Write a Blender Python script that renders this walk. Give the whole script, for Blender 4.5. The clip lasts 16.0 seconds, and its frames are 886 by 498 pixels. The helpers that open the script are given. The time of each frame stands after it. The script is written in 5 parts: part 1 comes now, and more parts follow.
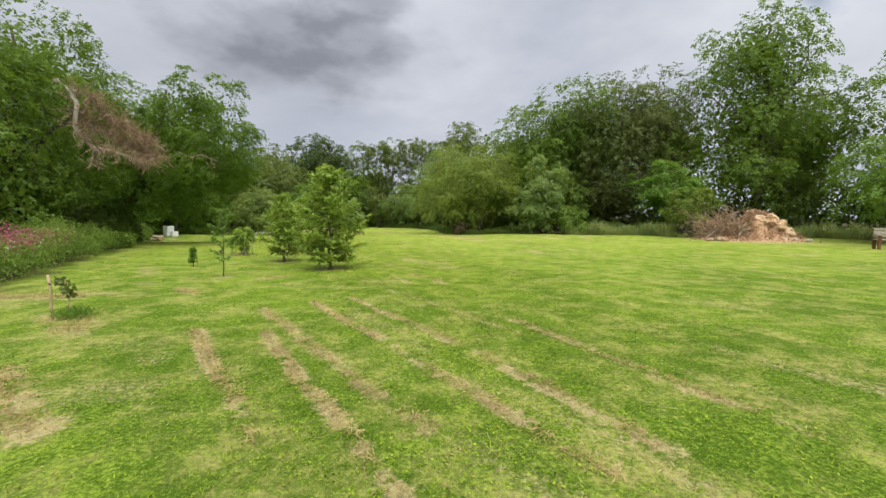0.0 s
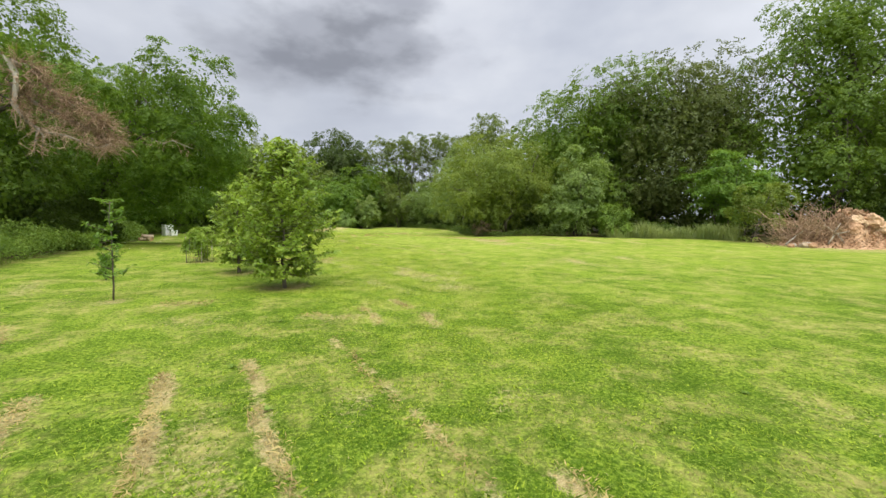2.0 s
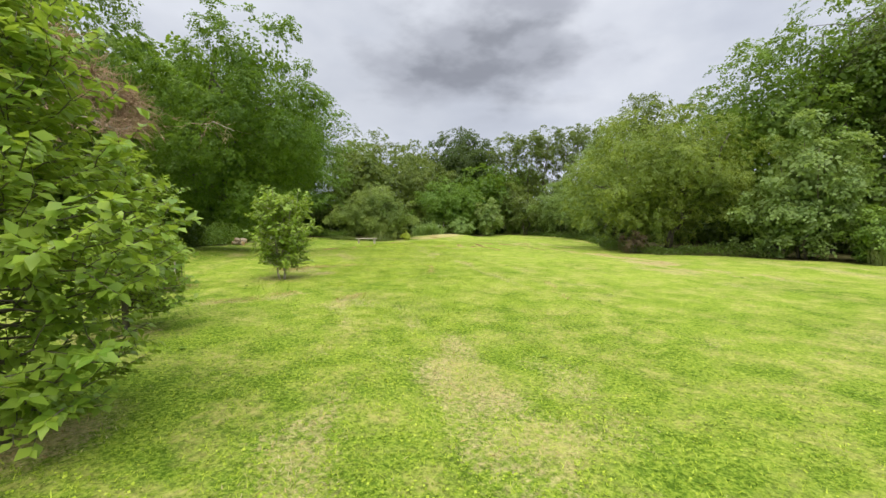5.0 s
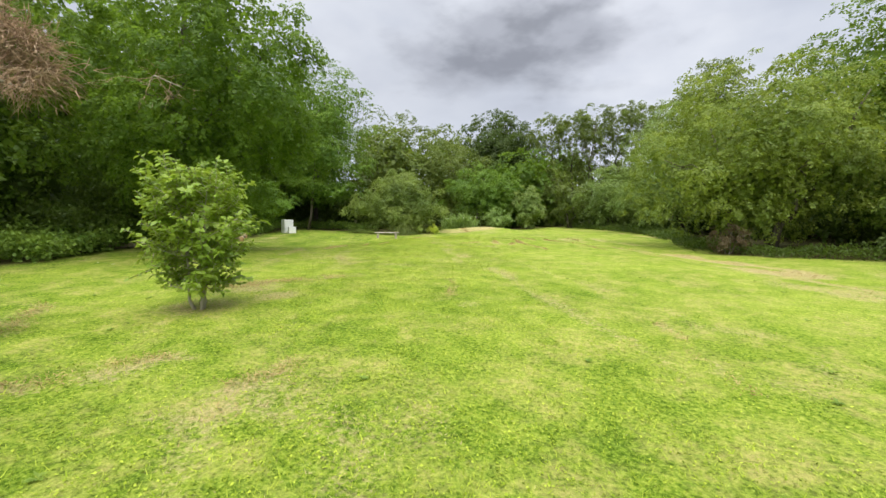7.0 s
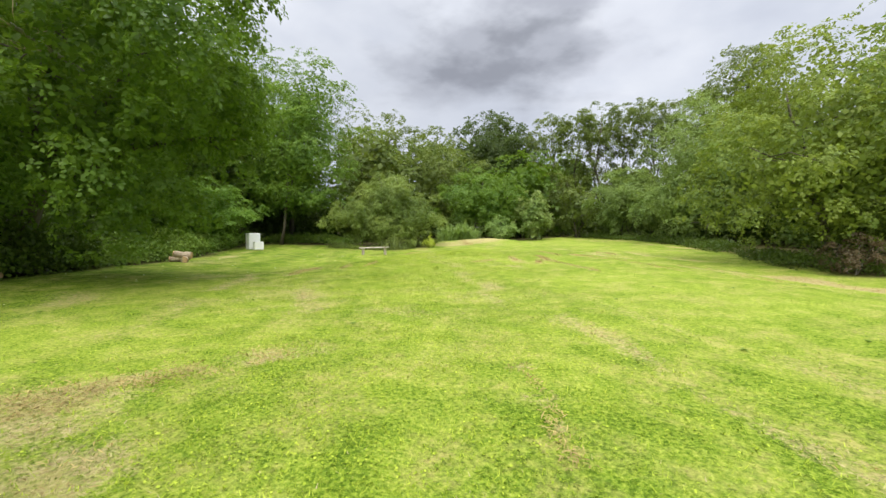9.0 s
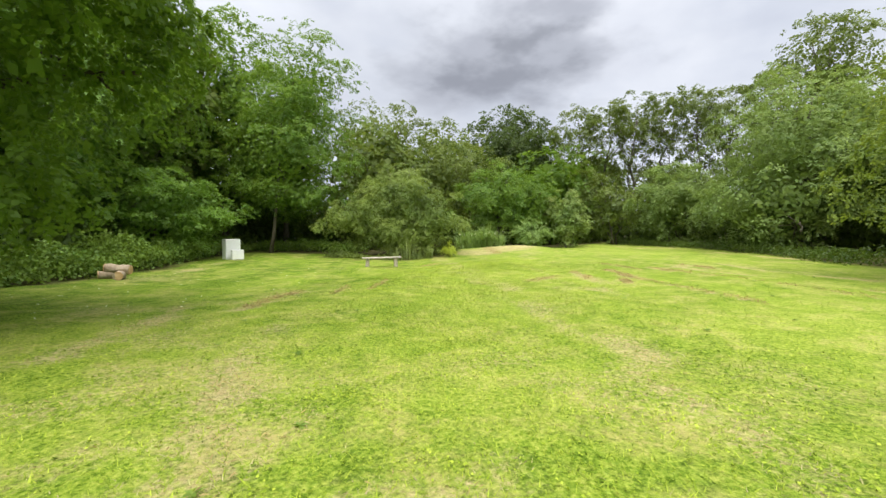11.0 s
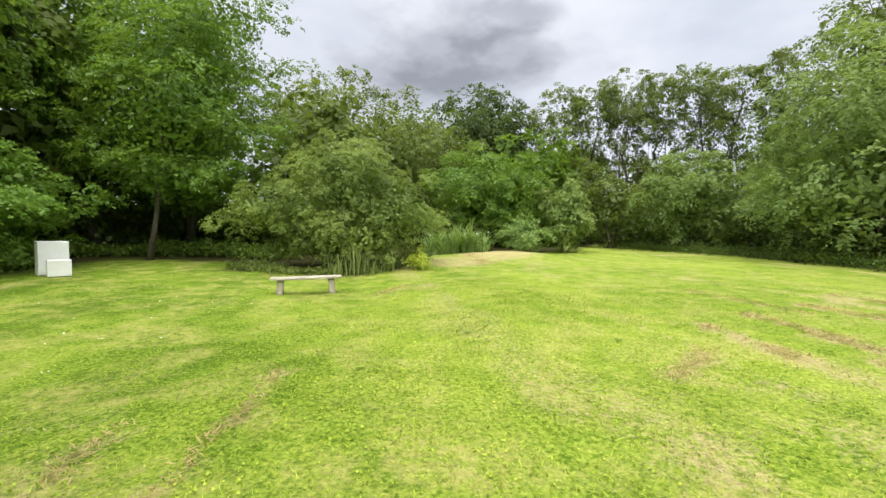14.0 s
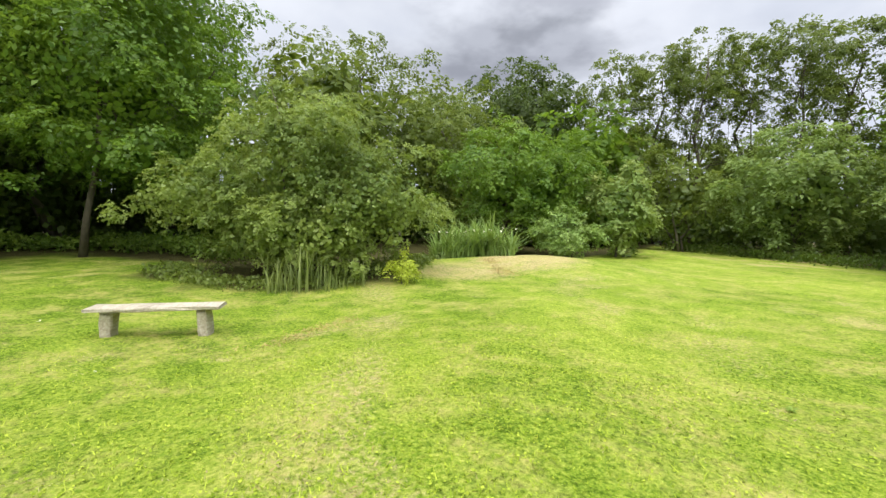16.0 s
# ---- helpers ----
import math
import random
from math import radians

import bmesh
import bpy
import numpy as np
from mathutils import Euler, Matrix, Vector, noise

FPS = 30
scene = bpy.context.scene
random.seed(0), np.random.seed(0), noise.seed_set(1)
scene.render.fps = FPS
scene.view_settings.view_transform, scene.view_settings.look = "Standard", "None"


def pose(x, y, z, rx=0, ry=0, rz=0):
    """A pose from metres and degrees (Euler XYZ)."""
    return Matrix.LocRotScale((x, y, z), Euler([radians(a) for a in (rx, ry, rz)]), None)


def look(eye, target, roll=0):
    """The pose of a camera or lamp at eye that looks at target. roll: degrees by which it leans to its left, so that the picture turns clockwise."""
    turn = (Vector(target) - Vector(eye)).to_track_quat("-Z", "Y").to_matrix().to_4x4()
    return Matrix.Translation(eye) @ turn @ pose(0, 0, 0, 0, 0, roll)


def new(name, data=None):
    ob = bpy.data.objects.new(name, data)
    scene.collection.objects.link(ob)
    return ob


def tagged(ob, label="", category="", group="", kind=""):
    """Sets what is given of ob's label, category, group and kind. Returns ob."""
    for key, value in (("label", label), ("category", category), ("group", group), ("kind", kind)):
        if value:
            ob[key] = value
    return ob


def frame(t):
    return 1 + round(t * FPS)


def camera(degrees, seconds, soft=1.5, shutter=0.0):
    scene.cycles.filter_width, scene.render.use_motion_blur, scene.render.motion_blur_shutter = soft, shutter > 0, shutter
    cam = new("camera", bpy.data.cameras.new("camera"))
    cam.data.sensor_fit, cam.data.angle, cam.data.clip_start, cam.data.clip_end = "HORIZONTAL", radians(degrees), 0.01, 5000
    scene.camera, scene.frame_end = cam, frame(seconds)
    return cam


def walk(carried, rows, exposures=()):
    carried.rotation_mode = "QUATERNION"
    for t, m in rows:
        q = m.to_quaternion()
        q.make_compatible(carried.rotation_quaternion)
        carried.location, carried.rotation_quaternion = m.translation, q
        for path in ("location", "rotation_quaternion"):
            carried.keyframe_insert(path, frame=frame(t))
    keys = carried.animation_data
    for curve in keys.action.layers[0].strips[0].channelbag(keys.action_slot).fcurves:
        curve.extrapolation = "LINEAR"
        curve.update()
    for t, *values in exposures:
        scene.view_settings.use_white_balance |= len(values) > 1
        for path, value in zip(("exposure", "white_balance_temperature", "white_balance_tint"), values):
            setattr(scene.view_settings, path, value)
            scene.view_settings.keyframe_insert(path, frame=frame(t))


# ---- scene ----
cam = camera(93.0, 16.0)
METRES, EYE, TILT, LEAN, TURN = 34.9, 1.5, 0.0, 0.0, 0.0
ROWS = [
    (0.0, 0.0, 0.0, 0.0, 0.02, -4.42, -0.25),
    (0.5, 0.0041, 0.0141, -0.0005, 6.18, -4.51, -0.19),
    (1.0, 0.0086, 0.0436, -0.0018, 8.45, -4.71, -0.18),
    (1.5, 0.0108, 0.0769, -0.0021, 5.67, -4.63, -0.4),
    (2.0, 0.0132, 0.1086, -0.0017, 3.62, -4.45, -0.54),
    (2.5, 0.0143, 0.1425, -0.0022, 5.54, -4.26, -0.42),
    (3.0, 0.0146, 0.1782, -0.0024, 9.81, -3.83, -0.34),
    (3.5, 0.0129, 0.2123, -0.0031, 13.86, -3.93, -0.55),
    (6.0, -0.0041, 0.3568, 0.0005, 25.93, -4.72, -1.48),
    (6.5, -0.0176, 0.3849, -0.0007, 27.37, -5.45, -1.32),
    (7.0, -0.0331, 0.4146, -0.0013, 26.59, -5.29, -1.15),
    (7.5, -0.0496, 0.4425, -0.0017, 26.46, -4.9, -0.9),
    (8.0, -0.069, 0.4684, -0.0027, 26.2, -5.07, -0.51),
    (8.5, -0.0877, 0.4937, -0.0016, 24.89, -4.74, -0.36),
    (9.0, -0.1067, 0.5203, -0.0028, 24.68, -3.9, -0.44),
    (11.5, -0.2014, 0.6557, -0.0076, 26.11, -2.76, -0.27),
    (12.0, -0.22, 0.6825, -0.0064, 28.39, -2.68, -0.3),
    (12.5, -0.2376, 0.7086, -0.0078, 26.59, -3.29, -0.59),
    (13.0, -0.2539, 0.7354, -0.0075, 23.47, -3.43, -0.98),
    (13.5, -0.2649, 0.7646, -0.0075, 20.17, -3.16, -1.38),
    (14.0, -0.2713, 0.7925, -0.0072, 19.37, -3.3, -1.13),
    (14.5, -0.2768, 0.8237, -0.0074, 24.34, -3.61, -1.25),
    (15.0, -0.2774, 0.8549, -0.0072, 26.6, -4.03, -1.69),
    (15.5, -0.2804, 0.8865, -0.007, 26.21, -4.43, -1.88),
    (16.0, -0.2847, 0.9177, -0.007, 25.39, -4.26, -1.97),
]
walk(cam, [(t, pose(0, 0, EYE, TILT, LEAN, TURN) @ pose(METRES * x, METRES * y, METRES * z, 90 + pitch, roll, yaw)) for t, x, y, z, yaw, pitch, roll in ROWS],
     exposures=((0.0, 0.28), (1.0, 0.42), (3.5, 0.45), (7.0, 0.56), (16.0, 0.72)))

# ---------------------------------------------------------------- light
SUN_EL, SUN_AZ = 62.0, 160.0   # elevation, and compass bearing from +y clockwise
world = bpy.data.worlds.new("sky")
scene.world = world
world.use_nodes = True


class Nodes:
    """Short hand for building a node tree."""

    def __init__(self, tree):
        self.t = tree
        tree.nodes.clear()

    def add(self, kind, values=(), **props):
        n = self.t.nodes.new(kind)
        for k, v in props.items():
            setattr(n, k, v)
        for k, v in dict(values).items():
            if isinstance(v, bpy.types.NodeSocket):
                self.t.links.new(v, n.inputs[k])
            else:
                n.inputs[k].default_value = v
        return n

    def math(self, op, a, b=0.0, c=0.0, clamp=False):
        return self.add("ShaderNodeMath", {0: a, 1: b, 2: c}, operation=op, use_clamp=clamp).outputs[0]

    def mix(self, f, a, b, blend="MIX"):
        n = self.add("ShaderNodeMix", {0: f, 6: a, 7: b}, data_type="RGBA", blend_type=blend)
        return n.outputs[2]

    def noise(self, vec, scale, detail=3.0, rough=0.55, dist=0.0):
        n = self.add("ShaderNodeTexNoise", {"Scale": scale, "Detail": detail, "Roughness": rough, "Distortion": dist})
        if vec is not None:
            self.t.links.new(vec, n.inputs["Vector"])
        return n.outputs["Fac"]

    def ramp(self, f, stops):
        n = self.add("ShaderNodeValToRGB", {0: f})
        e = n.color_ramp.elements
        while len(e) < len(stops):
            e.new(0.5)
        for el, (p, c) in zip(e, stops):
            el.position, el.color = p, (*c, 1) if len(c) == 3 else c
        return n.outputs[0]

    def range(self, f, a, b, c=0.0, d=1.0, smooth=True):
        return self.add("ShaderNodeMapRange", {0: f, 1: a, 2: b, 3: c, 4: d}, interpolation_type="SMOOTHSTEP" if smooth else "LINEAR").outputs[0]


def grey(v, tint=(1, 1, 1)):
    return (v * tint[0], v * tint[1], v * tint[2], 1)


# broken overcast: a blue sky almost closed by layered cloud, thicker and greyer ahead
w = Nodes(world.node_tree)
sky = w.add("ShaderNodeTexSky", sky_type="NISHITA", sun_disc=False, sun_elevation=radians(SUN_EL), sun_rotation=radians(SUN_AZ))
blue = w.mix(1.0, sky.outputs[0], (0.11, 0.11, 0.11, 1), "MULTIPLY")
gen = w.add("ShaderNodeTexCoord").outputs["Generated"]
xyz = w.add("ShaderNodeSeparateXYZ", {0: gen})
flat = w.add("ShaderNodeVectorMath", {0: gen, 1: (2.4, 2.4, 4.6)}, operation="MULTIPLY").outputs[0]
big = w.noise(flat, 0.95, 4, 0.45)
fine = w.noise(flat, 3.2, 4, 0.5)
thick = w.math("ADD", w.math("MULTIPLY", big, 0.75), w.math("MULTIPLY", fine, 0.25))
# the heavy cloud that hangs over the end of the field: a flat-bottomed bank with ragged ends and a bright rim
def bank(at, spread, inner, outer, rag, scale):
    off = w.add("ShaderNodeVectorMath", {0: gen, 1: at}, operation="SUBTRACT").outputs[0]
    off = w.add("ShaderNodeVectorMath", {0: off, 1: spread}, operation="MULTIPLY").outputs[0]
    far = w.add("ShaderNodeVectorMath", {0: off}, operation="LENGTH").outputs["Value"]
    return w.range(w.math("ADD", far, w.math("MULTIPLY", w.math("SUBTRACT", w.noise(billow, scale, 5, 0.5), 0.5), rag)), outer, inner)


billow = w.add("ShaderNodeVectorMath", {0: gen, 1: (1.0, 1.0, 2.1)}, operation="MULTIPLY").outputs[0]
cloud = w.ramp(thick, [(0.30, (0.74, 0.77, 0.84)), (0.44, (0.64, 0.67, 0.74)), (0.55, (0.54, 0.575, 0.66)), (0.68, (0.45, 0.48, 0.57))])
heavy = bank((-0.250, 0.890, 0.366), (3.0, 3.0, 7.6), 0.30, 0.98, 1.9, 5.2)
veil = bank((-0.420, 0.800, 0.300), (2.2, 2.2, 6.0), 0.2, 1.2, 1.6, 3.2)
bright = bank((-0.070, 0.905, 0.385), (4.2, 4.2, 6.0), 0.1, 1.1, 1.6, 6.0)
cloud = w.mix(w.math("MULTIPLY", bright, 0.32), cloud, (0.84, 0.855, 0.90, 1))
cloud = w.mix(w.math("MULTIPLY", veil, 0.45), cloud, (0.42, 0.45, 0.52, 1))
folds = w.range(w.noise(billow, 8.0, 5, 0.5), 0.36, 0.62)
cloud = w.mix(w.math("MULTIPLY", heavy, 0.90), cloud, w.mix(folds, (0.235, 0.25, 0.295, 1), (0.37, 0.39, 0.45, 1)))
cover = w.range(thick, 0.22, 0.34)
air = w.mix(cover, blue, cloud)
hazy = w.range(xyz.outputs[2], 0.30, 0.0, 0.0, 0.45)
air = w.mix(hazy, air, (0.55, 0.60, 0.69, 1))
# an overcast sky is brightest overhead
zenith = w.range(xyz.outputs[2], 0.45, 1.0, 0.82, 2.0)
w.add("ShaderNodeOutputWorld", {0: w.add("ShaderNodeBackground", {0: air, 1: zenith}).outputs[0]})

lamp = bpy.data.lights.new("sun", "SUN")
lamp.energy, lamp.angle, lamp.color = 3.1, radians(65), (1.0, 0.94, 0.82)
sun = new("sun", lamp)
az, el = radians(SUN_AZ), radians(SUN_EL)
sun.matrix_world = look((0, 0, 30), (-math.sin(az) * math.cos(el), -math.cos(az) * math.cos(el), 30 - math.sin(el)))

# ---------------------------------------------------------------- materials


def material(name):
    m = bpy.data.materials.new(name)
    m.use_nodes = True
    return m, Nodes(m.node_tree)


def leaf_material(name, dark, light, warm=0.15, clear=0.42, rough=0.46, size=0.6, gain=(1.78, 1.36, 1.50)):
    """Leaves: two greens mixed leaf by leaf and bough by bough, some light coming through."""
    m, n = material(name)
    own = n.add("ShaderNodeNewGeometry").outputs["Random Per Island"]
    place = n.add("ShaderNodeTexCoord").outputs["Object"]
    bough = n.noise(place, size, 2)
    f = n.math("ADD", n.math("MULTIPLY", own, 0.42), n.math("MULTIPLY", n.range(bough, 0.3, 0.7), 0.58))
    dark, light = [(c[0] * gain[0] * k, c[1] * gain[1] * k, c[2] * gain[2] * k) for c, k in ((dark, 1.2), (light, 0.97))]
    col = n.mix(f, (*dark, 1), (*light, 1))
    old = n.range(n.noise(place, size * 3.1, 2), 0.55, 0.8, 0.0, warm)
    col = n.mix(old, col, (light[0] * 1.5, light[1] * 1.05, light[2] * 0.7, 1))
    bs = n.add("ShaderNodeBsdfPrincipled", {"Base Color": col, "Roughness": rough, "Specular IOR Level": 0.30})
    tr = n.add("ShaderNodeBsdfTranslucent", {0: n.mix(0.5, col, (light[0] * 1.6, light[1] * 1.5, light[2] * 0.8, 1))})
    mx = n.add("ShaderNodeMixShader", {0: clear, 1: bs.outputs[0], 2: tr.outputs[0]})
    n.add("ShaderNodeOutputMaterial", {0: mx.outputs[0]})
    return m


def rough_material(name, stops, scale=6.0, rough=0.85, bump=0.4, stretch=(1, 1, 1), detail=6.0, spec=0.3):
    """A rough natural surface: colours by noise at two scales, with relief."""
    m, n = material(name)
    place = n.add("ShaderNodeTexCoord").outputs["Object"]
    v = n.add("ShaderNodeVectorMath", {0: place, 1: stretch}, operation="MULTIPLY").outputs[0]
    a, b = n.noise(v, scale, detail, 0.65), n.noise(v, scale * 0.17, 3)
    own = n.add("ShaderNodeObjectInfo").outputs["Random"]
    f = n.math("ADD", n.math("ADD", n.math("MULTIPLY", a, 0.6), n.math("MULTIPLY", b, 0.4)), n.math("MULTIPLY", n.math("SUBTRACT", own, 0.5), 0.1))
    col = n.ramp(f, stops)
    bp = n.add("ShaderNodeBump", {"Strength": bump, "Distance": 0.02, "Height": a})
    bs = n.add("ShaderNodeBsdfPrincipled", {"Base Color": col, "Roughness": rough, "Normal": bp.outputs[0], "Specular IOR Level": spec})
    n.add("ShaderNodeOutputMaterial", {0: bs.outputs[0]})
    return m


def turf_material():
    """Mown turf: patchy greens, dry straw where the mower left it, bare earth showing in the scalped places."""
    m, n = material("turf")
    place = n.add("ShaderNodeTexCoord").outputs["Object"]
    straw = n.add("ShaderNodeAttribute", attribute_name="straw").outputs["Fac"]
    a, b, c, d = n.noise(place, 0.35, 4), n.noise(place, 2.6, 5, 0.6), n.noise(place, 28, 6, 0.7), n.noise(place, 110, 3, 0.6)
    u = n.add("ShaderNodeVectorMath", {0: place, 1: (0.83, 0.55, 0.0)}, operation="DOT_PRODUCT").outputs["Value"]
    v = n.add("ShaderNodeVectorMath", {0: place, 1: (-0.55, 0.83, 0.0)}, operation="DOT_PRODUCT").outputs["Value"]
    lane = n.add("ShaderNodeCombineXYZ", {0: n.math("MULTIPLY", u, 0.75), 1: n.math("MULTIPLY", v, 0.07), 2: 0.0}).outputs[0]
    swath = n.range(n.noise(lane, 1.0, 3, 0.6, 0.3), 0.36, 0.64)
    f = n.math("ADD", n.math("MULTIPLY", a, 0.22), n.math("ADD", n.math("MULTIPLY", b, 0.26), n.math("MULTIPLY", c, 0.52)))
    f = n.math("ADD", f, n.math("MULTIPLY", n.math("SUBTRACT", n.range(c, 0.32, 0.68), 0.5), 0.10))
    # turf colour shifts darker towards the start of the walk
    dark_shift = n.range(n.add("ShaderNodeSeparateXYZ", {0: place}).outputs[1], 2.0, 24.0, -0.125, 0.0)
    # shade of the trees on the left, put into the turf colour
    dark_shift = n.math("ADD", dark_shift, n.range(n.add("ShaderNodeSeparateXYZ", {0: place}).outputs[0], -9.0, -18.0, 0.0, -0.085))
    f = n.math("ADD", n.math("ADD", f, dark_shift), n.math("MULTIPLY", n.math("SUBTRACT", swath, 0.5), 0.045))
    comb = n.add("ShaderNodeCombineXYZ", {0: n.math("MULTIPLY", u, 5.5), 1: n.math("MULTIPLY", v, 0.22), 2: 0.0}).outputs[0]
    f = n.math("ADD", f, n.math("MULTIPLY", n.math("SUBTRACT", n.noise(comb, 1.0, 5, 0.65, 0.3), 0.5), 0.08))
    green = n.ramp(f, [(0.35, (0.062, 0.118, 0.008)), (0.45, (0.162, 0.250, 0.022)), (0.54, (0.256, 0.338, 0.040)), (0.65, (0.385, 0.430, 0.085))])
    dry = n.ramp(n.math("ADD", n.math("MULTIPLY", c, 0.6), n.math("MULTIPLY", d, 0.4)), [(0.30, (0.160, 0.120, 0.058)), (0.47, (0.410, 0.325, 0.165)), (0.68, (0.620, 0.520, 0.290))])
    s = n.math("ADD", straw, n.math("MULTIPLY", n.math("SUBTRACT", n.noise(place, 17.0, 6, 0.72), 0.52), n.range(straw, 0.0, 0.25, 0.0, 2.4)), clamp=True)
    col = n.mix(n.math("MULTIPLY", n.range(s, 0.05, 0.85), 0.93), green, dry)
    tinge = n.math("MULTIPLY", n.range(n.noise(place, 1.3, 6, 0.65, 0.3), 0.42, 0.66), n.range(n.noise(place, 9.0, 4, 0.6), 0.36, 0.66, 0.14, 0.74))
    col = n.mix(tinge, col, (0.430, 0.375, 0.135, 1))
    tuft = n.range(n.noise(place, 13.0, 5, 0.65), 0.50, 0.72, 0.0, 0.55)
    col = n.mix(tuft, col, (0.125, 0.205, 0.026, 1))
    # shade between clover leaves painted into the colour; pale new leaves; both in drifts
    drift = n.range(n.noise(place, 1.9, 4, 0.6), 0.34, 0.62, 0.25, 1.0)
    gap_shade = n.math("MULTIPLY", n.range(n.noise(place, 26.0, 6, 0.72), 0.48, 0.34), n.math("MULTIPLY", drift, 0.75))
    col = n.mix(gap_shade, col, (0.050, 0.092, 0.007, 1))
    pale = n.math("MULTIPLY", n.range(n.noise(place, 60.0, 4, 0.7), 0.54, 0.68), n.range(drift, 0.2, 1.0, 0.55, 0.40))
    col = n.mix(pale, col, (0.430, 0.540, 0.105, 1))
    soil = n.ramp(n.math("ADD", n.math("MULTIPLY", c, 0.6), n.math("MULTIPLY", b, 0.4)), [(0.3, (0.030, 0.026, 0.012)), (0.5, (0.065, 0.060, 0.024)), (0.7, (0.110, 0.125, 0.040))])
    wood = n.add("ShaderNodeAttribute", attribute_name="wood").outputs["Fac"]
    col = n.mix(wood, col, soil)
    bp = n.add("ShaderNodeBump", {"Strength": 0.7, "Distance": 0.03, "Height": n.math("ADD", c, n.math("MULTIPLY", d, 0.5))})
    bs = n.add("ShaderNodeBsdfPrincipled", {"Base Color": col, "Roughness": 0.8, "Normal": bp.outputs[0], "Specular IOR Level": 0.04})
    n.add("ShaderNodeOutputMaterial", {0: bs.outputs[0]})
    return m


def blade_material():
    m, n = material("grass_blade")
    own = n.add("ShaderNodeNewGeometry").outputs["Random Per Island"]
    place = n.add("ShaderNodeTexCoord").outputs["Object"]
    straw = n.add("ShaderNodeAttribute", attribute_name="straw").outputs["Fac"]
    u = n.add("ShaderNodeVectorMath", {0: place, 1: (0.83, 0.55, 0.0)}, operation="DOT_PRODUCT").outputs["Value"]
    v = n.add("ShaderNodeVectorMath", {0: place, 1: (-0.55, 0.83, 0.0)}, operation="DOT_PRODUCT").outputs["Value"]
    lane = n.add("ShaderNodeCombineXYZ", {0: n.math("MULTIPLY", u, 0.75), 1: n.math("MULTIPLY", v, 0.07), 2: 0.0}).outputs[0]
    swath = n.range(n.noise(lane, 1.0, 3, 0.6, 0.3), 0.36, 0.64)
    f = n.math("ADD", n.math("MULTIPLY", own, 0.62), n.math("MULTIPLY", n.range(n.noise(place, 0.35, 4), 0.3, 0.7), 0.20))
    # blade colour shifts darker towards the start of the walk
    dark_shift = n.range(n.add("ShaderNodeSeparateXYZ", {0: place}).outputs[1], 3.0, 17.0, -0.075, 0.015)
    f = n.math("ADD", n.math("ADD", f, n.math("MULTIPLY", dark_shift, 2.4)), n.math("ADD", n.math("MULTIPLY", swath, 0.04), n.math("MULTIPLY", n.range(n.noise(place, 2.6, 5, 0.6), 0.3, 0.7), 0.22)))
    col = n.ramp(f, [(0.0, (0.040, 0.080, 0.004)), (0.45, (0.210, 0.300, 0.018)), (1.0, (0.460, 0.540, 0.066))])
    col = n.mix(straw, col, n.mix(own, (0.24, 0.20, 0.10, 1), (0.50, 0.44, 0.25, 1)))
    bs = n.add("ShaderNodeBsdfPrincipled", {"Base Color": col, "Roughness": 0.6, "Specular IOR Level": 0.12})
    tr = n.add("ShaderNodeBsdfTranslucent", {0: col})
    n.add("ShaderNodeOutputMaterial", {0: n.add("ShaderNodeMixShader", {0: 0.12, 1: bs.outputs[0], 2: tr.outputs[0]}).outputs[0]})
    return m


TURF, BLADE = turf_material(), blade_material()
BARK = rough_material("bark", [(0.3, (0.05, 0.042, 0.03)), (0.55, (0.13, 0.115, 0.085)), (0.75, (0.24, 0.23, 0.18))], 9, 0.9, 0.8, (1, 1, 0.25))
PALE_BARK = rough_material("pale_bark", [(0.3, (0.20, 0.18, 0.14)), (0.55, (0.42, 0.39, 0.32)), (0.75, (0.60, 0.57, 0.50))], 8, 0.9, 0.6, (1, 1, 0.4))
OAK = leaf_material("oak_leaf", (0.026, 0.072, 0.009), (0.092, 0.198, 0.021), 0.15, 0.54)
ASH = leaf_material("ash_leaf", (0.032, 0.083, 0.011), (0.110, 0.222, 0.026), 0.15, 0.42)
HAZEL = leaf_material("hazel_leaf", (0.035, 0.100, 0.014), (0.120, 0.260, 0.036))
MAPLE = leaf_material("maple_leaf", (0.030, 0.090, 0.012), (0.115, 0.240, 0.030), 0.1)
OLIVE = leaf_material("sallow_leaf", (0.045, 0.100, 0.016), (0.158, 0.262, 0.042), 0.2)
WILLOW = leaf_material("willow_leaf", (0.052, 0.115, 0.026), (0.155, 0.275, 0.072), 0.1)
DUSKY = leaf_material("dusky_leaf", (0.034, 0.068, 0.016), (0.092, 0.150, 0.038), 0.1)
DOME = leaf_material("yew_dark_leaf", (0.016, 0.040, 0.008), (0.055, 0.110, 0.018))
ALDER = leaf_material("alder_leaf", (0.035, 0.075, 0.016), (0.110, 0.190, 0.035))
POND = leaf_material("pond_alder_leaf", (0.044, 0.100, 0.023), (0.170, 0.285, 0.066), 0.20)
YELLOW = leaf_material("golden_leaf", (0.16, 0.26, 0.03), (0.34, 0.52, 0.07), 0.0)
BLOSSOM = leaf_material("blossom_shrub_leaf", (0.07, 0.13, 0.025), (0.24, 0.30, 0.09), 0.3, gain=(1.3, 1.3, 1.4))
COPPER = leaf_material("copper_leaf", (0.045, 0.052, 0.026), (0.100, 0.095, 0.050))
YOUNG = leaf_material("hornbeam_leaf", (0.048, 0.124, 0.012), (0.190, 0.335, 0.044), 0.2, 0.36, 0.36, 2.0)
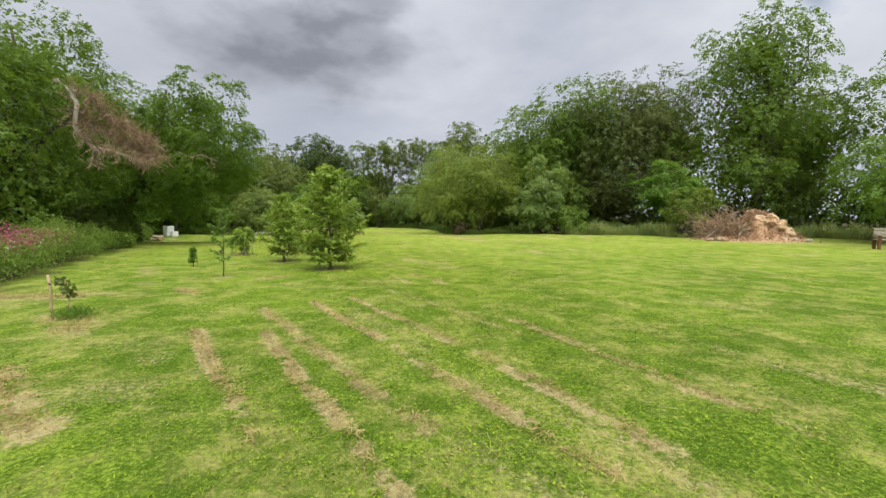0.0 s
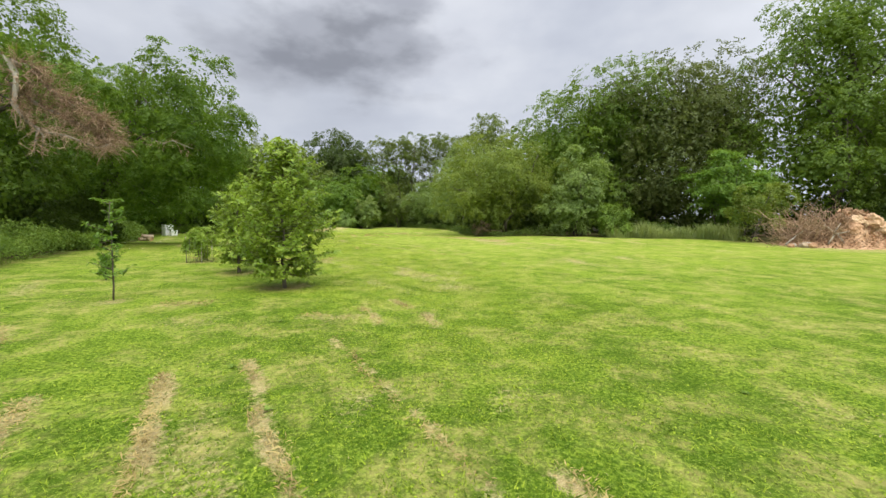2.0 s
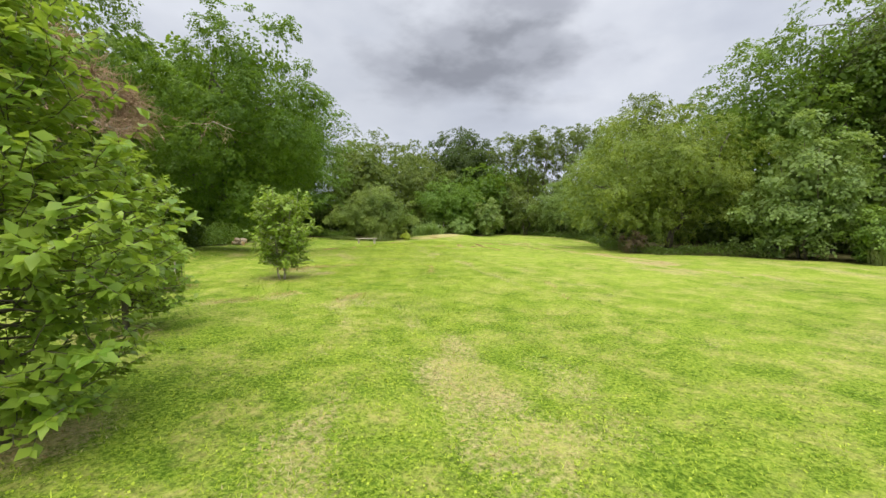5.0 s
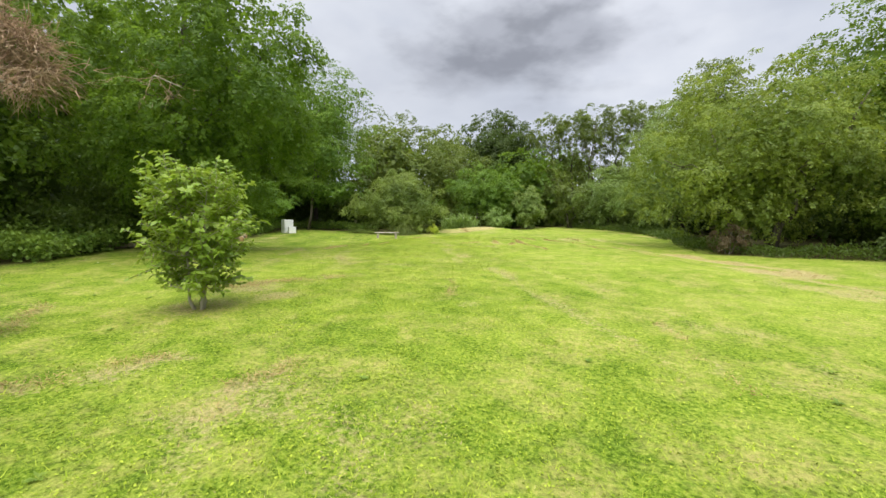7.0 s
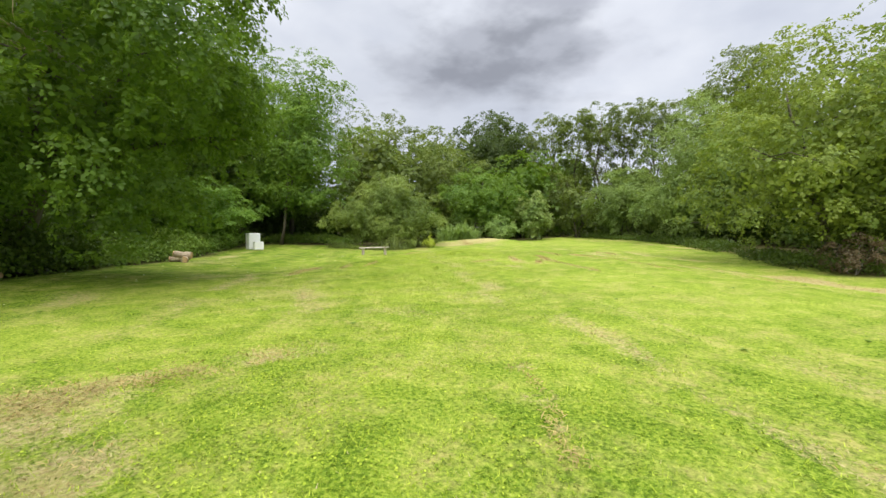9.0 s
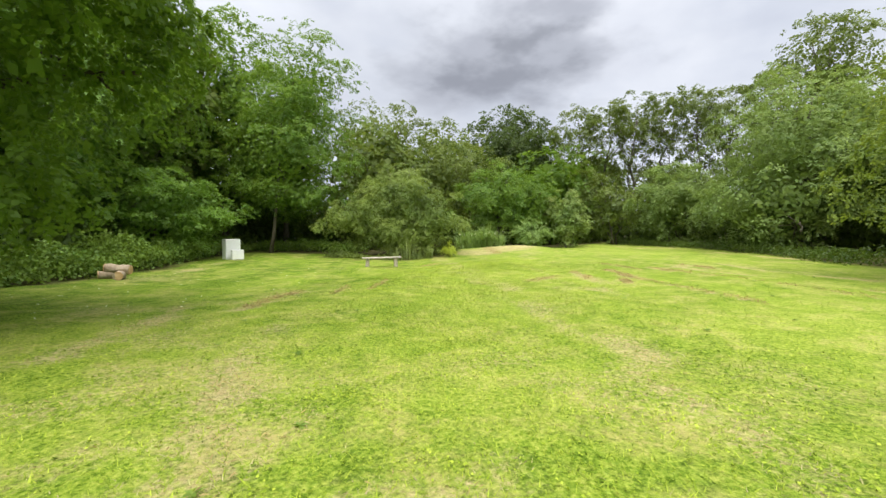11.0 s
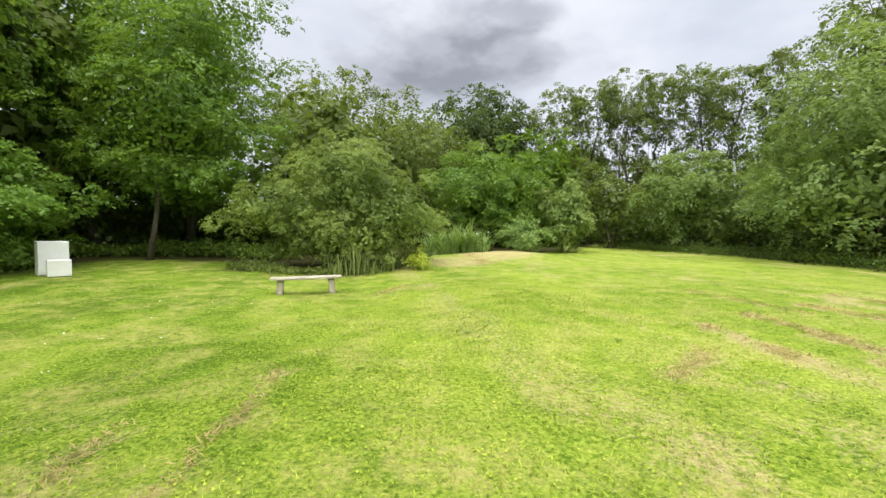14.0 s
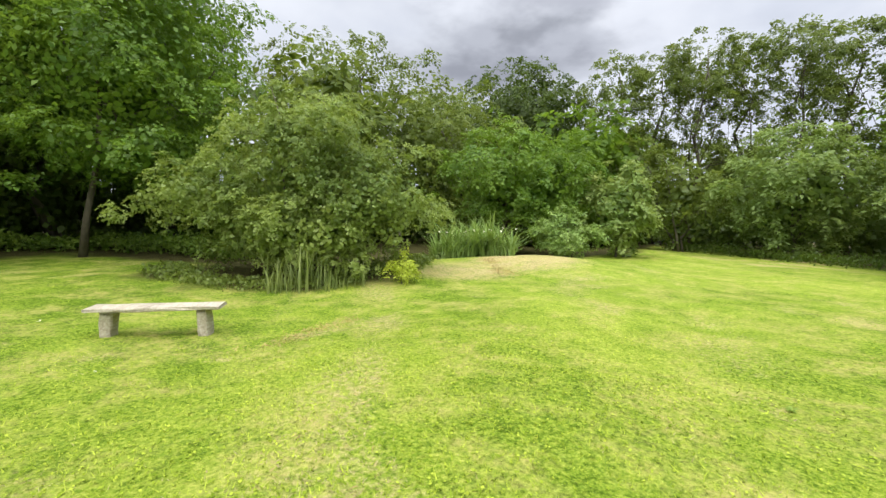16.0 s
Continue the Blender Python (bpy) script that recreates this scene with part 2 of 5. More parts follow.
NETTLE = leaf_material("nettle_leaf", (0.035, 0.095, 0.012), (0.130, 0.250, 0.035), 0.2, 0.3, 0.55, 1.2)
PALE_REED = leaf_material("iris_leaf", (0.095, 0.165, 0.040), (0.240, 0.335, 0.095), 0.1, 0.3, 0.5, 1.0, gain=(1.2, 1.2, 1.2))
REED = leaf_material("reed_leaf", (0.055, 0.110, 0.030), (0.190, 0.290, 0.090), 0.2, 0.3, 0.5, 1.0)
PINK = leaf_material("willowherb_flower", (0.17, 0.06, 0.075), (0.40, 0.19, 0.22), 0.0, 0.3, gain=(1.3, 1.1, 1.1))
WHITE_FLOWER = leaf_material("white_flower", (0.6, 0.6, 0.5), (0.82, 0.82, 0.74), 0.0, 0.3, gain=(1, 1, 1))
FOOT = leaf_material("understorey_leaf", (0.020, 0.050, 0.008), (0.065, 0.130, 0.018))

# ---------------------------------------------------------------- shapes


def lattice(x, y, seed=0):
    """Smooth value noise in the plane, 0 to 1, for arrays."""
    xi, yi = np.floor(x).astype(np.int64), np.floor(y).astype(np.int64)
    fx, fy = x - xi, y - yi
    fx, fy = fx * fx * (3 - 2 * fx), fy * fy * (3 - 2 * fy)

    def h(a, b):
        k = (a * 374761393 + b * 668265263 + seed * 982451653) & 0x7FFFFFFF
        k = ((k ^ (k >> 13)) * 1274126177) & 0x7FFFFFFF
        return ((k ^ (k >> 16)) & 0xFFFF) / 65535.0

    return (h(xi, yi) * (1 - fx) + h(xi + 1, yi) * fx) * (1 - fy) + (h(xi, yi + 1) * (1 - fx) + h(xi + 1, yi + 1) * fx) * fy


def step(a, b, v):
    k = np.clip((v - a) / (b - a), 0, 1)
    return k * k * (3 - 2 * k)


def ground_z(x, y):
    """Height of the ground: a gentle field, lower towards the bench, a low mound beside the pond."""
    x, y = np.asarray(x, float), np.asarray(y, float)
    z = -0.26 * step(-10.0, -15.0, x) * step(22, 29, y)
    z = z + 0.10 * step(-9, -3, x) * step(14, 20, y) + 0.20 * step(-1, 7, x) * step(20, 31, y)
    z = z + 0.36 * np.exp(-((x + 12.9) / 2.5) ** 2 - ((y - 44.3) / 2.0) ** 2) + 0.20 * np.exp(-((x + 15.2) / 2.2) ** 2 - ((y - 42.0) / 2.2) ** 2)
    near = step(80, 50, np.hypot(x + 4, y - 25))
    return z + near * (0.05 * (lattice(x * 0.45, y * 0.45, 3) - 0.5) + 0.03 * (lattice(x * 1.7, y * 1.7, 4) - 0.5))


STROKES = [  # runs of raked, scalped turf: x, y, x, y, half width, strength
    (-3.2, 5.4, -1.2, 2.6, 0.12, 1.0), (-2.3, 5.3, -0.2, 2.1, 0.11, 0.95), (-2.9, 6.7, 0.1, 2.5, 0.15, 0.60), (-2.3, 7.3, -0.13, 4.1, 0.11, 0.9),
    (-0.13, 4.1, 1.05, 2.3, 0.13, 0.95), (-1.75, 7.7, 0.3, 4.7, 0.10, 0.75), (0.3, 4.7, 1.5, 2.6, 0.12, 0.85), (-1.1, 8.5, 1.0, 5.3, 0.08, 0.6), (1.0, 6.1, 2.6, 2.7, 0.10, 0.75),
    (-1.2, 10.1, -0.7, 9.2, 0.11, 0.75), (-0.8, 10.8, 0.1, 9.3, 0.12, 0.75), (-1.9, 9.5, -1.2, 9.5, 0.22, 0.5), (-4.4, 10.1, -3.6, 10.2, 0.22, 0.55), (-4.4, 4.0, -2.9, 2.8, 0.36, 0.80),
    (-5.3, 16.3, -5.1, 16.8, 0.24, 0.6), (-4.05, 16.6, -4.0, 17.3, 0.22, 0.6), (-1.0, 20.3, -0.4, 18.3, 0.14, 0.5), (-7.7, 19.2, -7.3, 20.3, 0.22, 0.5), (-13.6, 34.9, -13.5, 36.8, 0.25, 0.5),
    (-8.0, 19.3, -6.8, 21.6, 0.42, 0.5), (-11.2, 28.8, -12.1, 30.7, 0.12, 0.65), (-12.9, 28.6, -12.0, 26.5, 0.26, 0.7), (-11.6, 28.2, -12.3, 29.5, 0.14, 0.6),
    (-8.8, 31.6, -8.2, 32.6, 0.20, 0.6), (-7.0, 34.0, -4.6, 30.0, 0.12, 0.7), (-7.8, 37.5, -6.4, 35.2, 0.14, 0.6), (-2.5, 32.4, -0.8, 29.6, 0.14, 0.5),
    (-4.6, 21.8, -3.9, 20.4, 0.14, 0.5), (-5.0, 34.6, -2.6, 30.8, 0.12, 0.55), (-5.8, 6.3, -4.6, 5.3, 0.45, 0.55), (-9.4, 7.4, -6.6, 7.8, 0.55, 0.55),
    (-5.5, 8.6, -4.6, 7.9, 0.25, 0.5), (-9.0, 17.2, -7.4, 16.4, 0.25, 0.45), (-5.9, 15.4, -5.0, 16.4, 0.22, 0.5), (-12.6, 41.4, -14.0, 43.6, 0.5, 0.5),
    (-7.3, 35.0, -6.5, 33.4, 0.20, 0.8), (-6.2, 36.1, -5.2, 34.8, 0.20, 0.8), (-8.1, 33.9, -7.5, 32.6, 0.20, 0.8), (-6.8, 32.8, -6.6, 32.0, 0.20, 0.8), (-5.3, 37.4, -4.4, 36.4, 0.20, 0.8)]
RINGS = [(-3.12, 11.85, 0.55, 0.75), (-5.26, 13.75, 0.45, 0.6), (-5.35, 10.2, 0.32, 0.7), (-7.35, 12.25, 0.25, 0.5), (-7.63, 15.93, 0.5, 0.55), (-6.8, 18.15, 0.6, 0.6),
         (-12.9, 43.8, 1.7, 1.0), (-13.9, 41.8, 1.3, 0.8), (18.2, 25.0, 3.6, 0.7), (-19.0, 29.0, 0.9, 0.4), (-7.4, 19.6, 0.55, 0.75), (-6.5, 19.3, 0.35, 0.8)]


def straw_at(x, y):
    """How much dry straw or bare earth lies at a place, 0 to 1."""
    x, y = np.asarray(x, float), np.asarray(y, float)
    wob = 0.22 * (lattice(x * 1.1, y * 1.1, 11) - 0.5)
    u, v = 0.83 * x + 0.55 * y + wob, -0.55 * x + 0.83 * y
    rows = lattice(u * 1.9, v * 0.16, 12)
    s = (0.45 + 0.55 * step(-9, -4, x) * step(20, 30, y)) * step(0.60, 0.90, rows) * step(0.30, 0.70, lattice(u * 2.5, v * 0.9, 13))
    s = s + 0.36 * step(0.60, 0.90, lattice(x * 0.55, y * 0.55, 14)) * step(0.35, 0.7, lattice(x * 2.3, y * 2.3, 15))
    s = s + 0.20 * step(-2, 6, x) * step(24, 30, y) * lattice(u * 1.2, v * 0.3, 16)
    for ax, ay, bx, by, r, k in STROKES:
        dx, dy = bx - ax, by - ay
        q = np.clip(((x - ax) * dx + (y - ay) * dy) / (dx * dx + dy * dy), 0, 1)
        d = np.hypot(x - ax - q * dx + wob * 0.5, y - ay - q * dy + wob * 0.5)
        s = np.maximum(s, k * step(r * 1.05, r * 0.25, d) * (0.10 + 1.15 * step(0.30, 0.66, 0.45 * lattice(x * 2.6, y * 2.6, 17) + 0.55 * lattice(x * 9, y * 9, 19))))
    for cx, cy, r, k in RINGS:
        d = np.hypot(x - cx, y - cy) + wob
        s = np.maximum(s, k * step(r * 1.4, r * 0.5, d) * (0.5 + 0.6 * lattice(x * 4, y * 4, 18)))
    return np.clip(s, 0, 1)


LAWN = np.array([(-8.6, -60), (-8.7, 8), (-10.1, 10.6), (-12.6, 15), (-14.5, 19), (-18.7, 26), (-20.4, 29.5), (-24, 34.5), (-26.4, 38.6), (-21, 39.6), (-20, 37.5), (-16.5, 37.3), (-15, 40.3),
                 (-15.9, 43.6), (-13.6, 45.4), (-12.6, 47.8), (-10.2, 52), (-9.2, 59), (-6.4, 56), (-3.8, 50.8), (-1.4, 45), (0.2, 38), (0.6, 32), (4, 30.6), (8, 29), (13, 28.8), (15, 26.5), (23, 27), (28, 22), (30, -60)])


def wood_at(x, y):
    """0 on the lawn, 1 on the leaf litter of the wood floor."""
    x, y = np.asarray(x, float), np.asarray(y, float)
    inside, near = np.zeros(x.shape, bool), np.full(x.shape, 1e9)
    for (ax, ay), (bx, by) in zip(LAWN, np.roll(LAWN, -1, axis=0)):
        dx, dy = bx - ax, by - ay
        q = np.clip(((x - ax) * dx + (y - ay) * dy) / (dx * dx + dy * dy), 0, 1)
        near = np.minimum(near, np.hypot(x - ax - q * dx, y - ay - q * dy))
        hit = (ay > y) != (by > y)
        inside ^= hit & (x < ax + dx * (y - ay) / (dy if abs(dy) > 1e-9 else 1e-9))
    return step(-0.5, 0.6, np.where(inside, -near, near) + 0.9 * (lattice(x * 1.3, y * 1.3, 31) - 0.5))


def quads(name, verts, n_side=4, attrs=None):
    """A mesh whose faces are consecutive runs of n_side vertices."""
    me = bpy.data.meshes.new(name)
    nv = len(verts)
    nf = nv // n_side
    me.vertices.add(nv)
    me.vertices.foreach_set("co", np.ascontiguousarray(verts, dtype=np.float32).ravel())
    me.loops.add(nv)
    me.loops.foreach_set("vertex_index", np.arange(nv, dtype=np.int32))
    me.polygons.add(nf)
    me.polygons.foreach_set("loop_start", np.arange(0, nv, n_side, dtype=np.int32))
    for k, vals in (attrs or {}).items():
        at = me.attributes.new(k, "FLOAT", "POINT")
        at.data.foreach_set("value", np.ascontiguousarray(vals, dtype=np.float32))
    me.update(calc_edges=True)
    return me


def hung(name, me, mat, parent=None, label=""):
    ob = new(name, me)
    if mat is not None:
        me.materials.append(mat)
    if parent is not None:
        ob.parent = parent
    if label:
        ob["label"] = label
    return ob


def part(name, bm, mat, parent=None, label=""):
    me = bpy.data.meshes.new(name)
    bm.to_mesh(me)
    bm.free()
    return hung(name, me, mat, parent, label)


def unit(v):
    return v / np.maximum(np.linalg.norm(v, axis=-1, keepdims=True), 1e-6)


def leaf_quads(rng, pos, nrm, size, slim=0.42, droop=0.25, inner=0, ax=None):
    """Folded pointed leaves: four corners each, base, side, tip, side."""
    n = len(pos)
    if ax is None:
        ax = rng.normal(size=(n, 3))
        ax[:, 2] -= droop
    ax = unit(ax - nrm * np.sum(ax * nrm, axis=1, keepdims=True))
    side = np.cross(nrm, ax)
    L = (size * rng.uniform(0.65, 1.25, n))[:, None]
    L[:inner] *= 1.7
    mid = pos + ax * L * rng.uniform(0.40, 0.55, n)[:, None] + nrm * L * 0.10
    out = np.empty((n, 4, 3))
    out[:, 0], out[:, 1], out[:, 2], out[:, 3] = pos, mid + side * L * slim, pos + ax * L - nrm * L * 0.05, mid - side * L * slim
    return out.reshape(-1, 3)


def tube_bm(bm, pts, radii, sides=6, wob=0.0, rng=None):
    """A tapering bent tube through pts."""
    rings = []
    pts = [Vector(p) for p in pts]
    for i, p in enumerate(pts):
        d = (pts[min(i + 1, len(pts) - 1)] - pts[max(i - 1, 0)]).normalized()
        a = d.orthogonal().normalized()
        b = d.cross(a)
        ring = []
        for k in range(sides):
            r = radii[i] * (1 + (rng.uniform(-wob, wob) if rng is not None and wob else 0))
            an = 2 * math.pi * k / sides
            ring.append(bm.verts.new(p + a * (r * math.cos(an)) + b * (r * math.sin(an))))
        rings.append(ring)
    for r0, r1 in zip(rings, rings[1:]):
        for k in range(sides):
            best = (r0[k], r0[(k + 1) % sides], r1[(k + 1) % sides], r1[k])
            f = bm.faces.new(best)
            f.smooth = True
    bm.faces.new(rings[0][::-1])
    bm.faces.new(rings[-1])


def bent(rng, a, b, n=5, sway=0.08, sag=0.0):
    """Points from a to b along a slightly crooked, arching line."""
    a, b = np.array(a, float), np.array(b, float)
    L = np.linalg.norm(b - a)
    out = []
    for i in range(n + 1):
        t = i / n
        p = a + (b - a) * t
        if 0 < i < n:
            p = p + rng.normal(size=3) * sway * L * 0.35
        p[2] += sag * L * math.sin(math.pi * t)
        out.append(p)
    return out


def crown_points(rng, lobes, n, puffs, layered=0.0, shell=0.62, stray=0.10, fill=0.16, leaf=0.1, droop=0.25):
    """Leaves of a crown: boughs (puffs) over the lobes, flat sprays of leaves on the upper and outer side of each bough, and a
    loose filling of leaves inside. Gives places, facings and axes of the leaves, and the middles of the boughs."""
    lob = np.array(lobes, float)
    area = (lob[:, 3] * lob[:, 4] + lob[:, 3] * lob[:, 5] + lob[:, 4] * lob[:, 5])
    pick = rng.choice(len(lob), puffs, p=area / area.sum())
    d = unit(rng.normal(size=(puffs, 3)) + np.array([0, 0, 0.12]))
    rad = rng.uniform(shell, 1.0, puffs) ** 0.7
    loose = rng.random(puffs) < stray
    rad[loose] = rng.uniform(1.0, 1.16, loose.sum())
    rad = rad * (0.78 + 0.40 * lattice(d[:, 0] * 2.2 + 7 * pick, d[:, 2] * 2.2 + d[:, 1] * 1.4, 5))
    c = lob[pick, :3] + d * lob[pick, 3:6] * rad[:, None]
    pr = lob[pick, 3:6].mean(axis=1) * rng.uniform(0.14, 0.32, puffs)
    pr[loose] *= 0.55
    m = int(n * fill)
    per = 12
    sp = max(1, (n - m) // per)
    k = rng.choice(puffs, sp, p=pr ** 2 / (pr ** 2).sum())
    q = unit(rng.normal(size=(sp, 3)) + d[k] * 0.55 + np.array([0, 0, 0.45]))
    r = rng.random(sp) ** 0.33
    wide = 1.0 + 0.3 * layered
    hub = c[k] + q * (pr[k] * r)[:, None] * np.array([wide, wide, 0.85 - 0.55 * layered])
    hub[:, 2] -= layered * 0.25 * np.hypot(q[:, 0], q[:, 1]) * pr[k] * r
    face = unit(q * (0.60 - 0.3 * layered) + d[k] * 0.25 + np.array([0, 0, 0.55 + 0.6 * layered]) + rng.normal(size=(sp, 3)) * 0.28)
    way = q * 0.7 + d[k] * 0.7 + rng.normal(size=(sp, 3)) * 0.55 - np.array([0, 0, droop * 0.8])
    way = unit(way - face * np.sum(way * face, axis=1, keepdims=True))
    side = np.cross(face, way)
    reach = leaf * 2.9 * rng.uniform(0.6, 1.3, sp)
    t = (np.arange(per) + 0.5) / per
    hand = np.where(np.arange(per) % 2 == 0, 1.0, -1.0)
    pos = hub[:, None] + way[:, None] * (reach[:, None] * (t - 0.5))[..., None] + side[:, None] * (reach[:, None] * 0.05 * hand)[..., None]
    pos[..., 2] -= reach[:, None] * (0.10 + 0.22 * droop) * t * t
    pos = (pos + rng.normal(size=pos.shape) * leaf * 0.22).reshape(-1, 3)
    nrm = unit(np.repeat(face, per, axis=0) + rng.normal(size=pos.shape) * 0.34)
    ax = (way[:, None] * 0.65 + side[:, None] * hand[None, :, None] * 0.85).reshape(-1, 3) + rng.normal(size=pos.shape) * 0.25
    w_ = rng.choice(len(lob), m, p=area / area.sum())
    e = unit(rng.normal(size=(m, 3)))
    inner = lob[w_, :3] + e * lob[w_, 3:6] * rng.uniform(0.10, 0.80, m)[:, None]
    return (np.concatenate([inner, pos]), np.concatenate([unit(e + rng.normal(size=(m, 3)) * 0.5), nrm]),
            np.concatenate([rng.normal(size=(m, 3)), ax]), c, m)


def tree(name, label, category, base, lobes, mat, leaves, leaf, trunk=0.2, puffs=170, bark=None, layered=0.0, seed=0, group="", limbs=6, stems=1,
         shell=0.58, stray=0.14, fill=0.22, slim=0.34, droop=0.25, lean=(0, 0)):
    """A tree or shrub: a tapering trunk, limbs that fork into the crown, and a crown of leaves. Lobes are x, y, z, rx, ry, rz about the base."""
    rng = np.random.default_rng(seed + 1000)
    x, y = base
    z = float(ground_z(x, y))
    top = new(name)
    top.location = (x, y, z)
    tagged(top, label, category, group)
    pos, nrm, ax, cen, m = crown_points(rng, lobes, leaves, puffs, layered, shell, stray, fill, leaf, droop)
    keep = pos[:, 2] > 0.05
    core = int(keep[:m].sum()) if trunk > 0.06 else 0
    hung("crown", quads("crown", leaf_quads(rng, pos[keep], nrm[keep], leaf, slim, droop, core, ax[keep])), mat, top)
    bark = bark or BARK
    high = max(l[2] + l[5] * 0.55 for l in lobes)
    mid = np.mean([l[:3] for l in lobes], axis=0)
    for s in range(stems):
        off = np.array([0, 0, 0.0]) if stems == 1 else np.array([math.cos(s * 2.4) * trunk * 2.2, math.sin(s * 2.4) * trunk * 2.2, 0])
        end = np.array([mid[0] * 0.8 + lean[0] + off[0] * 5, mid[1] * 0.8 + lean[1] + off[1] * 5, high])
        pts = bent(rng, off + np.array([0, 0, -0.1]), end, 7, 0.07)
        rr = [trunk * (1.25 if i == 0 else 1) * (1 - 0.85 * i / 7) / (1 if stems == 1 else 1.6) for i in range(8)]
        bm = bmesh.new()
        tube_bm(bm, pts, rr, 9 if trunk > 0.08 else 6, 0.08, rng)
        part("trunk" if stems == 1 else "stem", bm, bark, top)
        count = max(1, limbs // stems)
        for j in range(count):
            i = 2 + (j * 5) // max(count, 1)
            start = pts[min(i, 6)]
            target = cen[rng.integers(len(cen))] * 0.92
            bm = bmesh.new()
            way = bent(rng, start, target, 5, 0.10, 0.05)
            r0 = rr[min(i, 6)] * 0.62
            tube_bm(bm, way, [r0 * (1 - 0.85 * a / 5) for a in range(6)], 6, 0.06, rng)
            for b in range(6):
                a0 = way[1 + rng.integers(4)]
                near = cen[np.argsort(np.linalg.norm(cen - a0, axis=1))[rng.integers(1, 14)]]
                tube_bm(bm, bent(rng, a0, near, 3, 0.12, 0.04), [r0 * 0.32, r0 * 0.22, r0 * 0.14, r0 * 0.05], 4)
            part("limb", bm, bark, top)
    return top


# ---------------------------------------------------------------- ground
def ground():
    """One sheet to the horizon, finest where the walk goes."""
    def axis(lo, a, b, hi, fine, reach):
        mid = np.concatenate([np.arange(lo, a - fine / 2, fine), np.arange(a, b, 0.07), np.arange(b, hi + fine / 2, fine)])
        out, s = [], fine
        v = 0.0
        while v < reach:
            s *= 1.28
            v += s
            out.append(v)
        out = np.array(out)
        return np.concatenate([(lo - out)[::-1], mid, hi + out])
    xs, ys = axis(-24, -4.4, 2.6, 10.2, 0.2, 900), axis(-1, 1.6, 9.0, 49, 0.2, 900)
    X, Y = np.meshgrid(xs, ys)
    Z = ground_z(X, Y)
    S = straw_at(X, Y)
    Z = Z - 0.012 * S + 0.008 * (lattice(X * 5.3, Y * 5.3, 21) - 0.5)
    V = np.stack([X, Y, Z], axis=-1).reshape(-1, 3)
    ny, nx = X.shape
    idx = np.arange(nx * ny).reshape(ny, nx)
    F = np.stack([idx[:-1, :-1], idx[:-1, 1:], idx[1:, 1:], idx[1:, :-1]], axis=-1).reshape(-1, 4)
    me = bpy.data.meshes.new("ground")
    me.vertices.add(len(V))
    me.vertices.foreach_set("co", V.astype(np.float32).ravel())
    me.loops.add(F.size)
    me.loops.foreach_set("vertex_index", F.astype(np.int32).ravel())
    me.polygons.add(len(F))
    me.polygons.foreach_set("loop_start", np.arange(0, F.size, 4, dtype=np.int32))
    me.polygons.foreach_set("use_smooth", np.ones(len(F), dtype=bool))
    at = me.attributes.new("straw", "FLOAT", "POINT")
    at.data.foreach_set("value", S.astype(np.float32).ravel())
    at = me.attributes.new("wood", "FLOAT", "POINT")
    at.data.foreach_set("value", wood_at(X, Y).astype(np.float32).ravel())
    me.update(calc_edges=True)
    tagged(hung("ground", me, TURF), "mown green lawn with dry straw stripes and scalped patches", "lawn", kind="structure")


ground()

